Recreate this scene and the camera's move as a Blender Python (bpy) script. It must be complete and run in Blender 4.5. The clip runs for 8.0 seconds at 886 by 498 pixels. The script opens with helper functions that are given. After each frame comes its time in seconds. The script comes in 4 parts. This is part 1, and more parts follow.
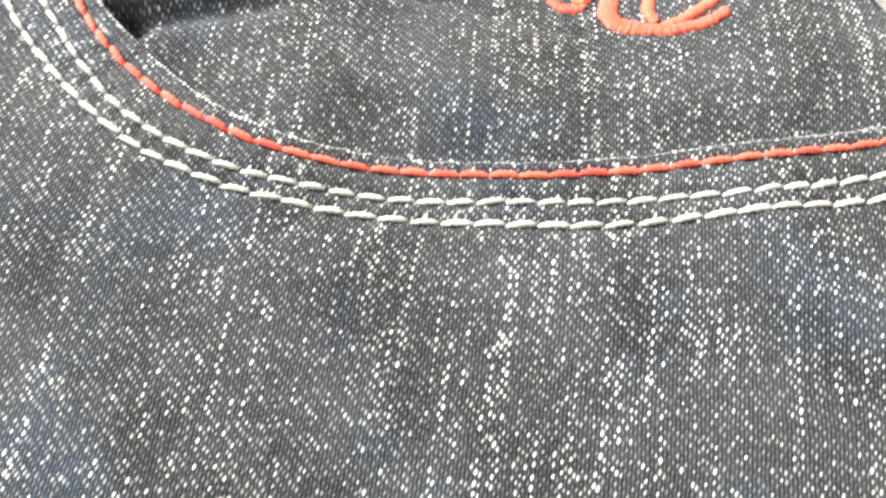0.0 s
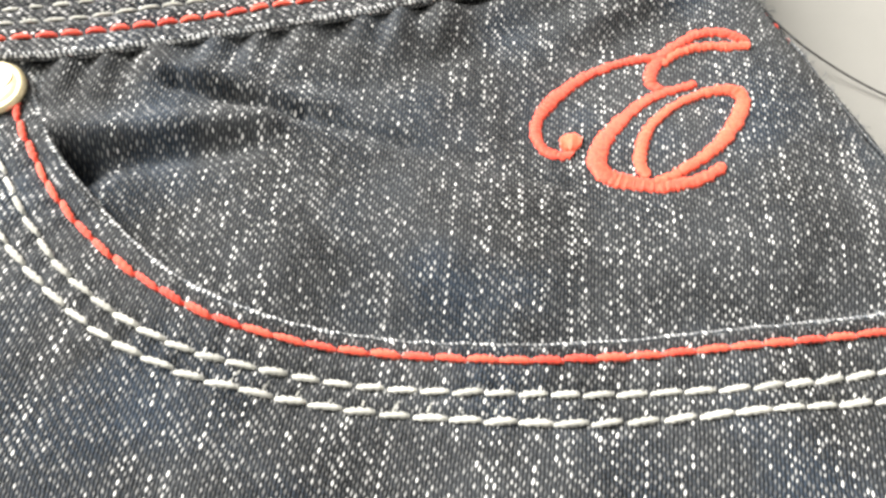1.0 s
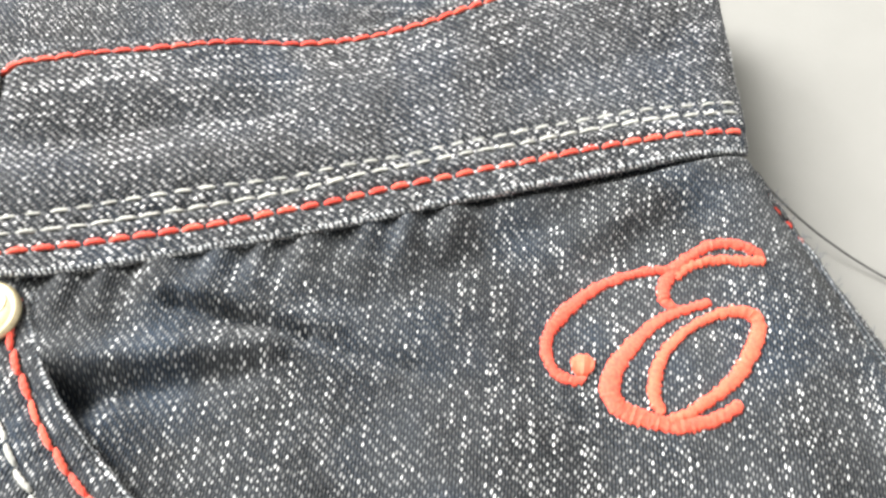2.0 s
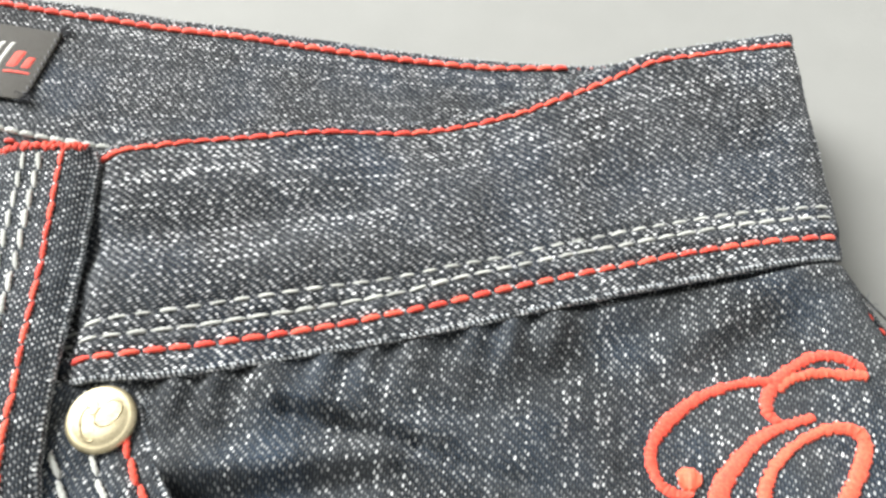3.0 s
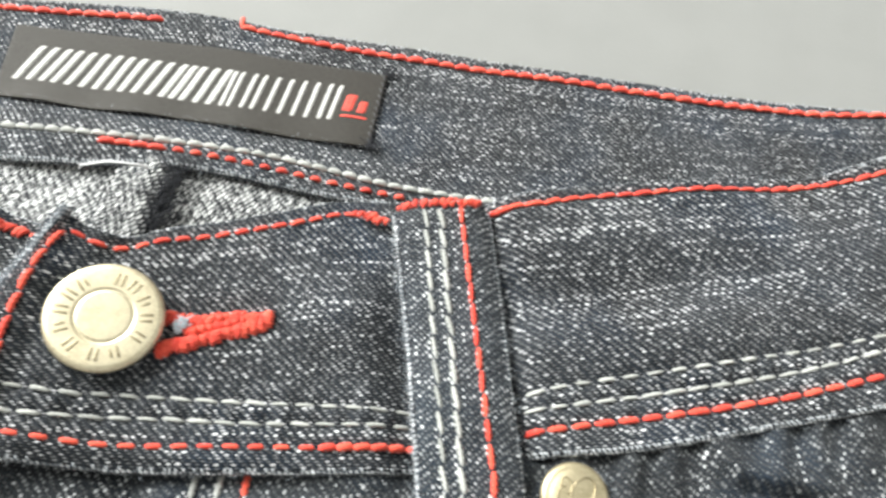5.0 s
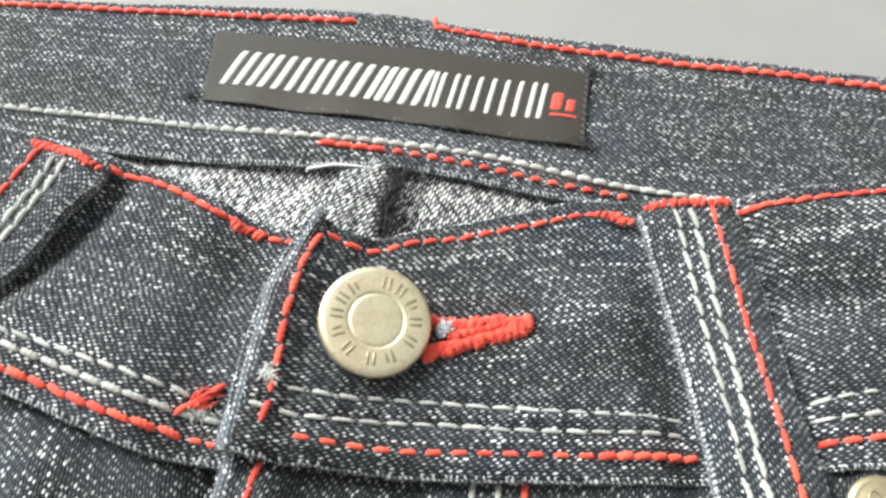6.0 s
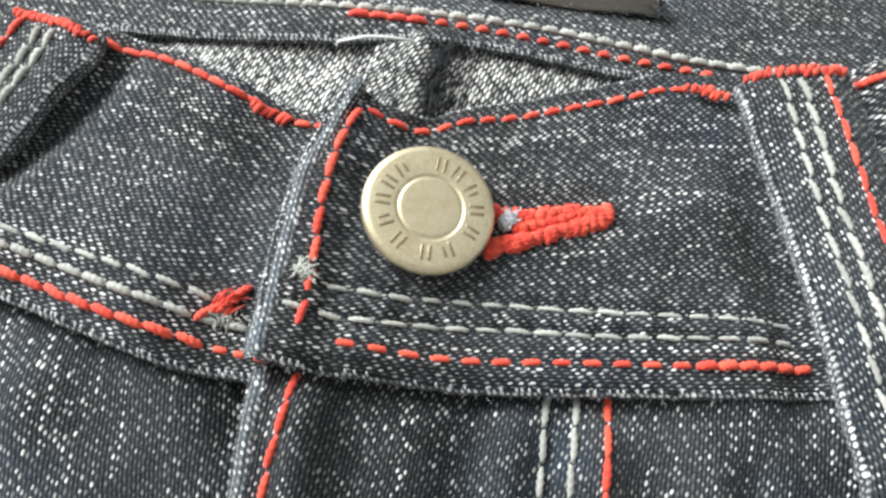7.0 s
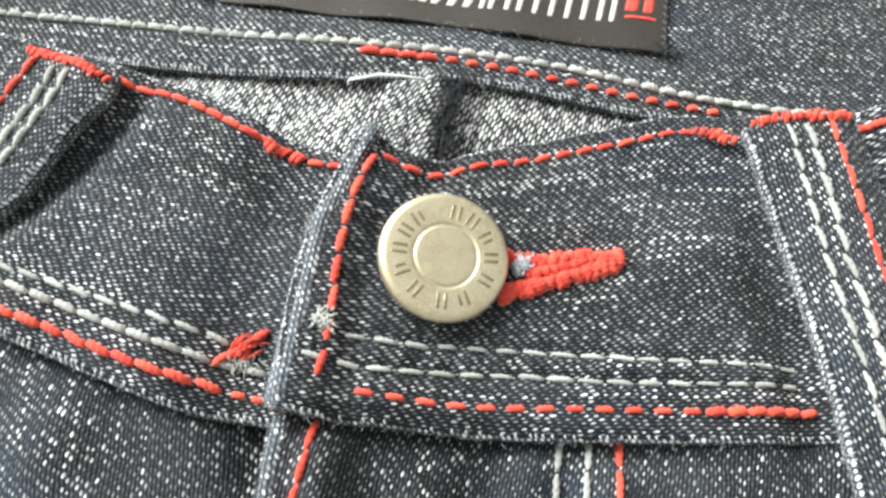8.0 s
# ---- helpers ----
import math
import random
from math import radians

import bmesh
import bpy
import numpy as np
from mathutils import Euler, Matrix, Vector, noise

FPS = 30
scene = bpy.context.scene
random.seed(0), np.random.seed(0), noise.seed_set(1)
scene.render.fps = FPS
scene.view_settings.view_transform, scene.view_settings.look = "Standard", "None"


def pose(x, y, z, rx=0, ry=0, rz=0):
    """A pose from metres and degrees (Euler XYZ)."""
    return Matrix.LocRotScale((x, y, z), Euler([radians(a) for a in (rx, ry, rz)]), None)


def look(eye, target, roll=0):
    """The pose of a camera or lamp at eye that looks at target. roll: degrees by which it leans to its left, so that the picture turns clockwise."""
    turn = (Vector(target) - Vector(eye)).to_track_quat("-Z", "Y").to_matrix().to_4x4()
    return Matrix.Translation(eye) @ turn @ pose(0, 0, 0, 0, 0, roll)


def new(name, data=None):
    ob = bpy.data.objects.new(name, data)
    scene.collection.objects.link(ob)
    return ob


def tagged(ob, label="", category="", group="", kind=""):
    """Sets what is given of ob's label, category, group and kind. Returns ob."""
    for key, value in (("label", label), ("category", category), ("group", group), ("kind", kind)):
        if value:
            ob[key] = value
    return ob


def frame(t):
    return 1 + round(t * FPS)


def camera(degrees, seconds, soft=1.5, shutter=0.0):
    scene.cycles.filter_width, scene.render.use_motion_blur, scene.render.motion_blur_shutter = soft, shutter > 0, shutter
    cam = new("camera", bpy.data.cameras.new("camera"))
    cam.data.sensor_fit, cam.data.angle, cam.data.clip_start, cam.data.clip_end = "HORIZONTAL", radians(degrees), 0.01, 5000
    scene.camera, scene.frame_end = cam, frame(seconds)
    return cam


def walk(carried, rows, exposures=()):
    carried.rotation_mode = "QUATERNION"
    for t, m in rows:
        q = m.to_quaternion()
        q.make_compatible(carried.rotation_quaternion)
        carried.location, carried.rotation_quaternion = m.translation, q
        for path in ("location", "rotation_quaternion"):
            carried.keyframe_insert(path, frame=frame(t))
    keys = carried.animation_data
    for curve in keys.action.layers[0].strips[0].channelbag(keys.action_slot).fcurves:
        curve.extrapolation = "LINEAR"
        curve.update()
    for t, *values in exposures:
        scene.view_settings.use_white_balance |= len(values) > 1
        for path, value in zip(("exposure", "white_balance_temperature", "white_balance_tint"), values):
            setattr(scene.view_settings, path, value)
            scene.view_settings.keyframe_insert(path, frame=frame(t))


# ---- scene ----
cam = camera(67.00, 8.0, soft=2.7, shutter=0.25)
PATH = [
    (0, (0.03095, -0.00257, 0.08477), (0.02915, 0.0399, -0.00574), 1.88),
    (0.2, (0.03285, 0.00172, 0.08507), (0.03129, 0.04491, -0.00512), 2.25),
    (0.5, (0.03263, 0.00808, 0.08613), (0.03157, 0.05171, -0.00385), 3.08),
    (1, (0.03149, 0.0181, 0.08751), (0.03053, 0.06292, -0.00188), 3.80),
    (1.5, (0.02764, 0.03152, 0.09185), (0.02706, 0.07767, 0.00314), 4.62),
    (2, (0.02683, 0.04438, 0.09802), (0.02669, 0.09123, 0.00968), 5.33),
    (2.2, (0.02463, 0.04793, 0.09968), (0.02343, 0.09592, 0.01196), 4.31),
    (3.3, (0.00324, 0.0576, 0.10539), (0.0038, 0.10542, 0.01757), 7.76),
    (3.5, (-0.00157, 0.05935, 0.10571), (-0.00142, 0.10666, 0.01761), 7.36),
    (4, (-0.01987, 0.05899, 0.10501), (-0.02094, 0.10413, 0.01579), 5.96),
    (4.5, (-0.03276, 0.05871, 0.10404), (-0.03554, 0.10485, 0.01537), 4.30),
    (5, (-0.04987, 0.05776, 0.10343), (-0.05248, 0.1052, 0.01544), 5.01),
    (5.2, (-0.06002, 0.05816, 0.10287), (-0.06325, 0.10627, 0.01527), 4.43),
    (6.3, (-0.08212, 0.05401, 0.09766), (-0.09192, 0.09907, 0.00892), -3.47),
    (6.5, (-0.0834, 0.05421, 0.09418), (-0.09291, 0.09701, 0.00431), -3.77),
    (7, (-0.08663, 0.05431, 0.08491), (-0.09565, 0.09259, -0.00703), -4.58),
    (7.5, (-0.08758, 0.05729, 0.08277), (-0.09615, 0.09398, -0.00986), -4.39),
    (8, (-0.08965, 0.05873, 0.08836), (-0.09761, 0.09648, -0.00389), -3.27),
]
LIGHT_STOPS = [(0.0, 1.02, 6900, 9), (0.5, 0.7, 6900, 9), (1.0, 0.64, 6900, 9), (1.5, 0.68, 6800, 9), (2.2, 0.72, 6550, 8), (3.3, 0.22, 6380, 6),
               (5.2, 0.1, 6360, 5), (6.5, -0.06, 6360, 5), (7.0, -0.2, 6360, 5), (8.0, 0.02, 6360, 5)]
walk(cam, [(t, look(eye, target, roll)) for t, eye, target, roll in PATH], LIGHT_STOPS)

# ---- light: an overcast sky outside, one large window in the wall to the left ----
world = bpy.data.worlds.new("overcast_sky")
scene.world = world
world.use_nodes = True
sky = world.node_tree.nodes.new("ShaderNodeTexSky")
sky.sky_type, sky.sun_disc = "NISHITA", False
sky.sun_elevation, sky.sun_rotation = radians(38), radians(-60)
world.node_tree.links.new(sky.outputs[0], world.node_tree.nodes["Background"].inputs[0])
world.node_tree.nodes["Background"].inputs[1].default_value = 0.1


def window_light(name, at, towards, width, height, watts, colour):
    data = bpy.data.lights.new(name, "AREA")
    data.shape, data.size, data.size_y, data.energy, data.color = "RECTANGLE", width, height, watts, colour
    ob = new(name, data)
    ob.matrix_world = look(at, towards)
    return ob


window_light("window_light", (-1.44, 0.9, 1.2), (0.0, 0.05, 0.0), 1.0, 1.3, 128, (1.0, 0.972, 0.935))


# ---- materials ----
class Graph:
    """Short writing for node trees."""

    def __init__(self, name):
        self.mat = bpy.data.materials.new(name)
        self.mat.use_nodes = True
        self.tree = self.mat.node_tree
        self.shader = self.tree.nodes["Principled BSDF"]

    def put(self, socket, value):
        if hasattr(value, "is_linked"):
            self.tree.links.new(value, socket)
        else:
            socket.default_value = value

    def math(self, op, *values):
        n = self.tree.nodes.new("ShaderNodeMath")
        n.operation = op
        for k, v in enumerate(values):
            self.put(n.inputs[k], v)
        return n.outputs[0]

    def split(self, vector):
        n = self.tree.nodes.new("ShaderNodeSeparateXYZ")
        self.put(n.inputs[0], vector)
        return n.outputs

    def join(self, x, y, z=0.0):
        n = self.tree.nodes.new("ShaderNodeCombineXYZ")
        for k, v in enumerate((x, y, z)):
            self.put(n.inputs[k], v)
        return n.outputs[0]

    def coords(self, which):
        return self.tree.nodes.new("ShaderNodeTexCoord").outputs[which]

    def noise(self, vector, scale, detail=2.0, rough=0.5):
        n = self.tree.nodes.new("ShaderNodeTexNoise")
        self.put(n.inputs["Vector"], vector)
        n.inputs["Scale"].default_value, n.inputs["Detail"].default_value = scale, detail
        n.inputs["Roughness"].default_value = rough
        return n.outputs["Fac"]

    def white(self, vector):
        n = self.tree.nodes.new("ShaderNodeTexWhiteNoise")
        n.noise_dimensions = "3D"
        self.put(n.inputs["Vector"], vector)
        return n.outputs["Value"]

    def ramp(self, value, low, high, out_low=0.0, out_high=1.0):
        n = self.tree.nodes.new("ShaderNodeMapRange")
        n.interpolation_type = "SMOOTHSTEP"
        for k, v in enumerate((value, low, high, out_low, out_high)):
            self.put(n.inputs[k], v)
        return n.outputs[0]

    def mix(self, fac, a, b):
        n = self.tree.nodes.new("ShaderNodeMix")
        n.data_type = "RGBA"
        self.put(n.inputs["Factor"], fac)
        self.put(n.inputs[6], a if hasattr(a, "is_linked") else (*a, 1.0))
        self.put(n.inputs[7], b if hasattr(b, "is_linked") else (*b, 1.0))
        return n.outputs[2]

    def bump(self, height, distance, strength=1.0):
        n = self.tree.nodes.new("ShaderNodeBump")
        n.inputs["Distance"].default_value, n.inputs["Strength"].default_value = distance, strength
        self.put(n.inputs["Height"], height)
        return n.outputs[0]

    def finish(self, colour, rough, normal=None, **more):
        self.put(self.shader.inputs["Base Color"], colour if hasattr(colour, "is_linked") else (*colour, 1.0))
        self.put(self.shader.inputs["Roughness"], rough)
        if normal is not None:
            self.put(self.shader.inputs["Normal"], normal)
        for key, value in more.items():
            self.put(self.shader.inputs[key.replace("_", " ")], value)
        return self.mat


def denim(name, dark, blue, washed, pale, across=0.48, along=1.4, fleck=1.0, reach=0.27, sheen=0.05, streak=2.8):
    """Right-hand twill: indigo warp yarns along v, with the undyed weft showing between them in slanting rows. The UV map is in millimetres."""
    g = Graph(name)
    u, v, _ = g.split(g.coords("UV"))
    place = g.join(u, v)
    wander = g.math("ADD", g.math("MULTIPLY", g.math("SUBTRACT", g.noise(place, 0.2, 2.0), 0.5), 0.45), g.math("MULTIPLY", g.math("SUBTRACT", g.noise(place, 1.2, 2.0), 0.5), 0.18))
    uu = g.math("DIVIDE", g.math("ADD", u, wander), across)
    col = g.math("FLOOR", uu)
    jitter = g.white(g.join(col, 3.0, 1.0))
    drift = g.math("MULTIPLY", g.noise(g.join(g.math("MULTIPLY", col, 0.4), g.math("MULTIPLY", v, 0.4)), 1.0, 1.0), 0.35)
    vv = g.math("ADD", g.math("DIVIDE", v, along), g.math("ADD", g.math("ADD", g.math("MULTIPLY", col, 0.3333), drift), g.math("MULTIPLY", jitter, 0.16)))
    row = g.math("FLOOR", vv)
    cell = g.white(g.join(col, row, 7.0))
    cell2 = g.white(g.join(col, row, 19.0))
    cell3 = g.white(g.join(col, row, 31.0))
    fu = g.math("SUBTRACT", g.math("FRACT", uu), 0.5)
    fv = g.math("ADD", g.math("SUBTRACT", g.math("FRACT", vv), 0.5), g.math("MULTIPLY", g.math("SUBTRACT", cell2, 0.5), 0.24))
    lean = g.math("ADD", g.math("SUBTRACT", fu, g.math("MULTIPLY", fv, 0.4)), g.math("MULTIPLY", g.math("SUBTRACT", cell2, 0.5), 0.16))
    size = g.math("ADD", 0.66, g.math("MULTIPLY", cell3, 0.5))
    d = g.math("SQRT", g.math("ADD", g.math("POWER", g.math("ABSOLUTE", g.math("DIVIDE", lean, g.math("MULTIPLY", size, 0.4))), 2.0),
                              g.math("POWER", g.math("ABSOLUTE", g.math("DIVIDE", fv, g.math("MULTIPLY", size, reach))), 2.0)))
    hair = g.noise(g.join(g.math("MULTIPLY", u, 6.0), g.math("MULTIPLY", v, 3.0)), 1.0, 3.0, 0.7)
    spot = g.ramp(g.math("ADD", d, g.math("MULTIPLY", g.math("SUBTRACT", hair, 0.5), 0.55)), 1.12, 0.42)
    slub = g.noise(g.join(g.math("MULTIPLY", col, 0.73), g.math("MULTIPLY", v, 0.028)), 1.0, 2.0)
    patch = g.noise(place, 0.07, 3.0)
    bright = g.math("MULTIPLY", g.math("POWER", cell, 2.5), g.math("MULTIPLY", g.math("MULTIPLY", g.ramp(slub, 0.4, 0.62, 0.62, 1.25), g.math("ADD", 0.5, g.math("MULTIPLY", g.math("POWER", g.white(g.join(col, 11.0, 5.0)), 4.0), streak))), g.ramp(patch, 0.3, 0.7, 0.6, 1.1)))
    bright = g.math("MULTIPLY", g.math("ADD", bright, 0.1), fleck)
    weft = g.math("MINIMUM", g.math("MULTIPLY", spot, bright), 1.0)
    dome = g.math("COSINE", g.math("MULTIPLY", fu, math.tau / 2))
    ridge = g.math("COSINE", g.math("MULTIPLY", fv, math.tau))
    yarn = g.noise(g.join(g.math("MULTIPLY", uu, 1.3), g.math("MULTIPLY", vv, 1.6)), 1.0, 3.0, 0.7)
    wash = g.noise(place, 0.055, 4.0, 0.6)
    tone = g.math("ADD", g.math("ADD", g.math("MULTIPLY", yarn, 0.55), g.math("MULTIPLY", g.math("SUBTRACT", hair, 0.26), 0.5)), g.math("MULTIPLY", g.math("SUBTRACT", wash, 0.5), 1.1))
    tone = g.math("ADD", tone, g.math("ADD", g.math("MULTIPLY", g.math("SUBTRACT", dome, 0.64), 0.4), g.math("MULTIPLY", ridge, -0.1)))
    blueing = g.mix(g.ramp(g.noise(g.join(v, u), 0.045, 2.0), 0.45, 0.7), blue, washed)
    colour = g.mix(weft, g.mix(g.ramp(tone, 0.14, 0.68), dark, blueing), pale)
    height = g.math("ADD", g.math("MULTIPLY", dome, 0.7), g.math("MULTIPLY", ridge, -0.55))
    height = g.math("ADD", height, g.math("MULTIPLY", g.noise(place, 3.2, 3.0, 0.7), 1.9))
    height = g.math("ADD", height, g.math("MULTIPLY", spot, 0.35))
    return g.finish(colour, 0.9, g.bump(height, 0.00013, 1.0), Sheen_Weight=sheen, Sheen_Roughness=0.5, Specular_IOR_Level=0.15)


DENIM = denim("indigo_denim", (0.0038, 0.0046, 0.006), (0.047, 0.053, 0.0615), (0.034, 0.05, 0.075), (0.76, 0.78, 0.8), 0.43, 1.12, 1.0, 0.29, 0.05, 3.4)
DENIM_BAND = denim("indigo_denim_band", (0.0038, 0.0046, 0.006), (0.034, 0.0395, 0.048), (0.026, 0.0395, 0.062), (0.92, 0.93, 0.96), 0.38, 1.2, 1.42, 0.29)
DENIM_LOOP = denim("faded_loop_denim", (0.006, 0.0075, 0.01), (0.052, 0.061, 0.074), (0.044, 0.06, 0.079), (0.9, 0.92, 0.95), 0.44, 1.0, 1.5, 0.27)
DENIM_WORN = denim("worn_denim_edge", (0.009, 0.011, 0.014), (0.075, 0.086, 0.102), (0.064, 0.085, 0.11), (0.82, 0.84, 0.87), 0.5, 0.7, 3.2, 0.36, 0.12)
DENIM_FOLD = denim("pale_worn_fold", (0.022, 0.027, 0.034), (0.12, 0.142, 0.17), (0.1, 0.13, 0.165), (0.75, 0.79, 0.83), 0.55, 0.85, 2.6, 0.34, 0.25)
DENIM_INSIDE = denim("denim_wrong_side", (0.008, 0.009, 0.011), (0.055, 0.059, 0.066), (0.05, 0.058, 0.068), (0.86, 0.87, 0.87), 0.56, 1.5, 5.0, 0.46, 0.1)


def thread(name, colour, deep, gloss=0.5, wear=0.0):
    g = Graph(name)
    where = g.coords("Object")
    own = g.tree.nodes.new("ShaderNodeObjectInfo").outputs["Random"]
    tint = g.ramp(g.math("ADD", g.math("MULTIPLY", g.noise(where, 2600.0, 2.0), 0.8), g.math("MULTIPLY", own, 0.35)), 0.25, 0.85)
    fuzz = g.noise(where, 5200.0, 2.0)
    return g.finish(g.mix(tint, deep, colour), gloss, g.bump(fuzz, 0.00012, 1.0), Sheen_Weight=0.35, Sheen_Roughness=0.4, Specular_IOR_Level=0.35)


RED = thread("red_thread", (0.9, 0.125, 0.075), (0.64, 0.05, 0.034), 0.7)
WHITE = thread("ecru_thread", (0.53, 0.54, 0.515), (0.31, 0.32, 0.305), 0.8)
CORAL = thread("coral_embroidery_thread", (0.93, 0.155, 0.08), (0.68, 0.06, 0.04), 0.55)
FLUFF = thread("pale_lint", (0.6, 0.66, 0.72), (0.4, 0.45, 0.5), 0.8)


def brass(name, light, dull):
    g = Graph(name)
    where = g.coords("Object")
    worn = g.math("ADD", g.math("MULTIPLY", g.noise(where, 420.0, 4.0, 0.7), 0.7), g.math("MULTIPLY", g.noise(where, 3000.0, 2.0), 0.3))
    k = g.ramp(worn, 0.35, 0.65)
    return g.finish(g.mix(k, dull, light), g.ramp(worn, 0.3, 0.7, 0.56, 0.4), g.bump(g.noise(where, 2400.0, 3.0), 0.00003, 0.5), Metallic=0.9)


BRASS = brass("antique_brass", (0.84, 0.77, 0.57), (0.6, 0.53, 0.37))
BRASS_DARK = brass("tarnished_brass", (0.46, 0.4, 0.27), (0.28, 0.235, 0.15))


def plain(name, colour, other, scale, rough, relief, depth):
    g = Graph(name)
    where = g.coords("Object")
    k = g.math("ADD", g.math("MULTIPLY", g.noise(where, scale, 4.0), 0.6), g.math("MULTIPLY", g.noise(where, scale * 9, 2.0), 0.4))
    return g.finish(g.mix(g.ramp(k, 0.3, 0.7), colour, other), rough, g.bump(g.noise(where, relief, 3.0), depth, 0.6))


TABLE = plain("pale_laminate", (0.226, 0.228, 0.222), (0.252, 0.254, 0.248), 6.0, 0.78, 900.0, 0.00005)
PLASTER = plain("white_plaster", (0.44, 0.436, 0.425), (0.49, 0.486, 0.475), 2.0, 0.9, 60.0, 0.001)
STAPLE = plain("white_plastic_tag", (0.8, 0.8, 0.82), (0.7, 0.7, 0.72), 900.0, 0.3, 2000.0, 0.00002)
LINT = plain("dark_loose_fibre", (0.05, 0.05, 0.055), (0.1, 0.1, 0.1), 900.0, 0.7, 2000.0, 0.00002)


def woven(name, colour, other):
    """A fine satin-woven label ground or its lettering yarn."""
    g = Graph(name)
    u, v, _ = g.split(g.coords("UV"))
    rib = g.math("ADD", g.math("SINE", g.math("MULTIPLY", v, math.tau / 0.22)), g.math("SINE", g.math("MULTIPLY", u, math.tau / 0.3)))
    k = g.noise(g.join(u, v), 1.4, 3.0, 0.7)
    return g.finish(g.mix(g.ramp(k, 0.3, 0.7), colour, other), 0.62, g.bump(rib, 0.00003, 0.6), Sheen_Weight=0.06, Specular_IOR_Level=0.3)


LABEL_BLACK = woven("black_satin_weave", (0.021, 0.018, 0.0145), (0.034, 0.03, 0.024))
LABEL_WHITE = woven("white_woven_yarn", (0.66, 0.66, 0.64), (0.5, 0.5, 0.48))
LABEL_RED = woven("red_woven_yarn", (0.72, 0.09, 0.06), (0.6, 0.06, 0.045))

# ---- the room round the table ----
MM = 0.001


def mesh_object(name, verts, faces, material, parent=None, label="", smooth=True, uvs=None, second=None, second_faces=(), border=None):
    me = bpy.data.meshes.new(name)
    me.from_pydata(verts, [], faces)
    me.materials.append(material)
    if second:
        me.materials.append(second)
        for k in second_faces:
            me.polygons[k].material_index = 1
    if uvs is not None:
        layer = me.uv_layers.new(name="UVMap")
        for loop in me.loops:
            layer.data[loop.index].uv = uvs[loop.vertex_index]
        for k in second_faces if border else ():
            for n in me.polygons[k].loop_indices:
                layer.data[n].uv = border.get(me.loops[n].vertex_index, layer.data[n].uv)
    if smooth:
        me.polygons.foreach_set("use_smooth", [True] * len(me.polygons))
    me.update()
    ob = new(name, me)
    ob.parent = parent
    if label:
        tagged(ob, label)
    return ob


def part(name, bm, material, parent, label=""):
    me = bpy.data.meshes.new(name)
    bm.to_mesh(me)
    bm.free()
    me.materials.append(material)
    me.polygons.foreach_set("use_smooth", [True] * len(me.polygons))
    ob = new(name, me)
    ob.parent = parent
    if label:
        tagged(ob, label)
    return ob


def slab(bm, x0, x1, y0, y1, z0, z1):
    made = bmesh.ops.create_cube(bm, size=1.0)["verts"]
    bmesh.ops.transform(bm, verts=made, matrix=Matrix.Translation(((x0 + x1) / 2, (y0 + y1) / 2, (z0 + z1) / 2)) @ Matrix.Diagonal((x1 - x0, y1 - y0, z1 - z0, 1)))


def flat_thing(name, boxes, material, label, category):
    bm = bmesh.new()
    for b in boxes:
        slab(bm, *b)
    me = bpy.data.meshes.new(name)
    bm.to_mesh(me)
    bm.free()
    me.materials.append(material)
    return tagged(new(name, me), label, category, kind="structure")


flat_thing("ground", [(-1.5, 1.5, -1.5, 1.5, -0.04, 0.0)], TABLE, "pale grey smooth tabletop under the jeans", "tabletop")
flat_thing("wall_east", [(1.5, 1.6, -1.6, 1.6, -0.04, 2.0)], PLASTER, "plain white plaster wall", "wall")
flat_thing("wall_north", [(-1.5, 1.5, 1.5, 1.6, -0.04, 2.0)], PLASTER, "plain white plaster wall", "wall")
flat_thing("wall_south", [(-1.5, 1.5, -1.6, -1.5, -0.04, 2.0)], PLASTER, "plain white plaster wall", "wall")
flat_thing("wall_west", [(-1.6, -1.5, -1.6, 0.4, -0.04, 2.0), (-1.6, -1.5, 1.4, 1.6, -0.04, 2.0), (-1.6, -1.5, 0.4, 1.4, -0.04, 0.55),
                         (-1.6, -1.5, 0.4, 1.4, 1.85, 2.0)], PLASTER, "white plaster wall with a window opening", "wall")
flat_thing("ceiling", [(-1.6, 1.6, -1.6, 1.6, 2.0, 2.1)], PLASTER, "plain white ceiling", "ceiling")


# ---- the jeans: how high each layer of cloth lies, in millimetres ----
def ease(t):
    t = min(1.0, max(0.0, t))
    return t * t * (3 - 2 * t)


def bell(x, y, cx, cy, sx, sy):
    return math.exp(-((x - cx) / sx) ** 2 - ((y - cy) / sy) ** 2)


def ripple(x, y, size, seed):
    return noise.noise(Vector((x / size, y / size, seed)))


def crease(x, y, x0, y0, x1, y1, width):
    """1 along the line from one point to the other, 0 away from it."""
    dx, dy = x1 - x0, y1 - y0
    long = math.hypot(dx, dy)
    s = ((x - x0) * dx + (y - y0) * dy) / long
    off = ((x - x0) * dy - (y - y0) * dx) / long
    beyond = max(0.0, -s, s - long)
    return math.exp(-(off / width) ** 2 - (beyond / (1.5 * width)) ** 2)


def side_x(y):
    """The side fold of the trousers."""
    return 72.8 + (111 - y) * 0.483


def roll_off(x, y, radius=7.0):
    """How far the cloth has dropped where it rolls round the side fold."""
    d = (side_x(y) - x) / radius
    if d >= 1:
        return 0.0
    return 4.5 * (1 - math.sqrt(max(0.0, 1 - (1 - max(d, 0.0)) ** 2)))


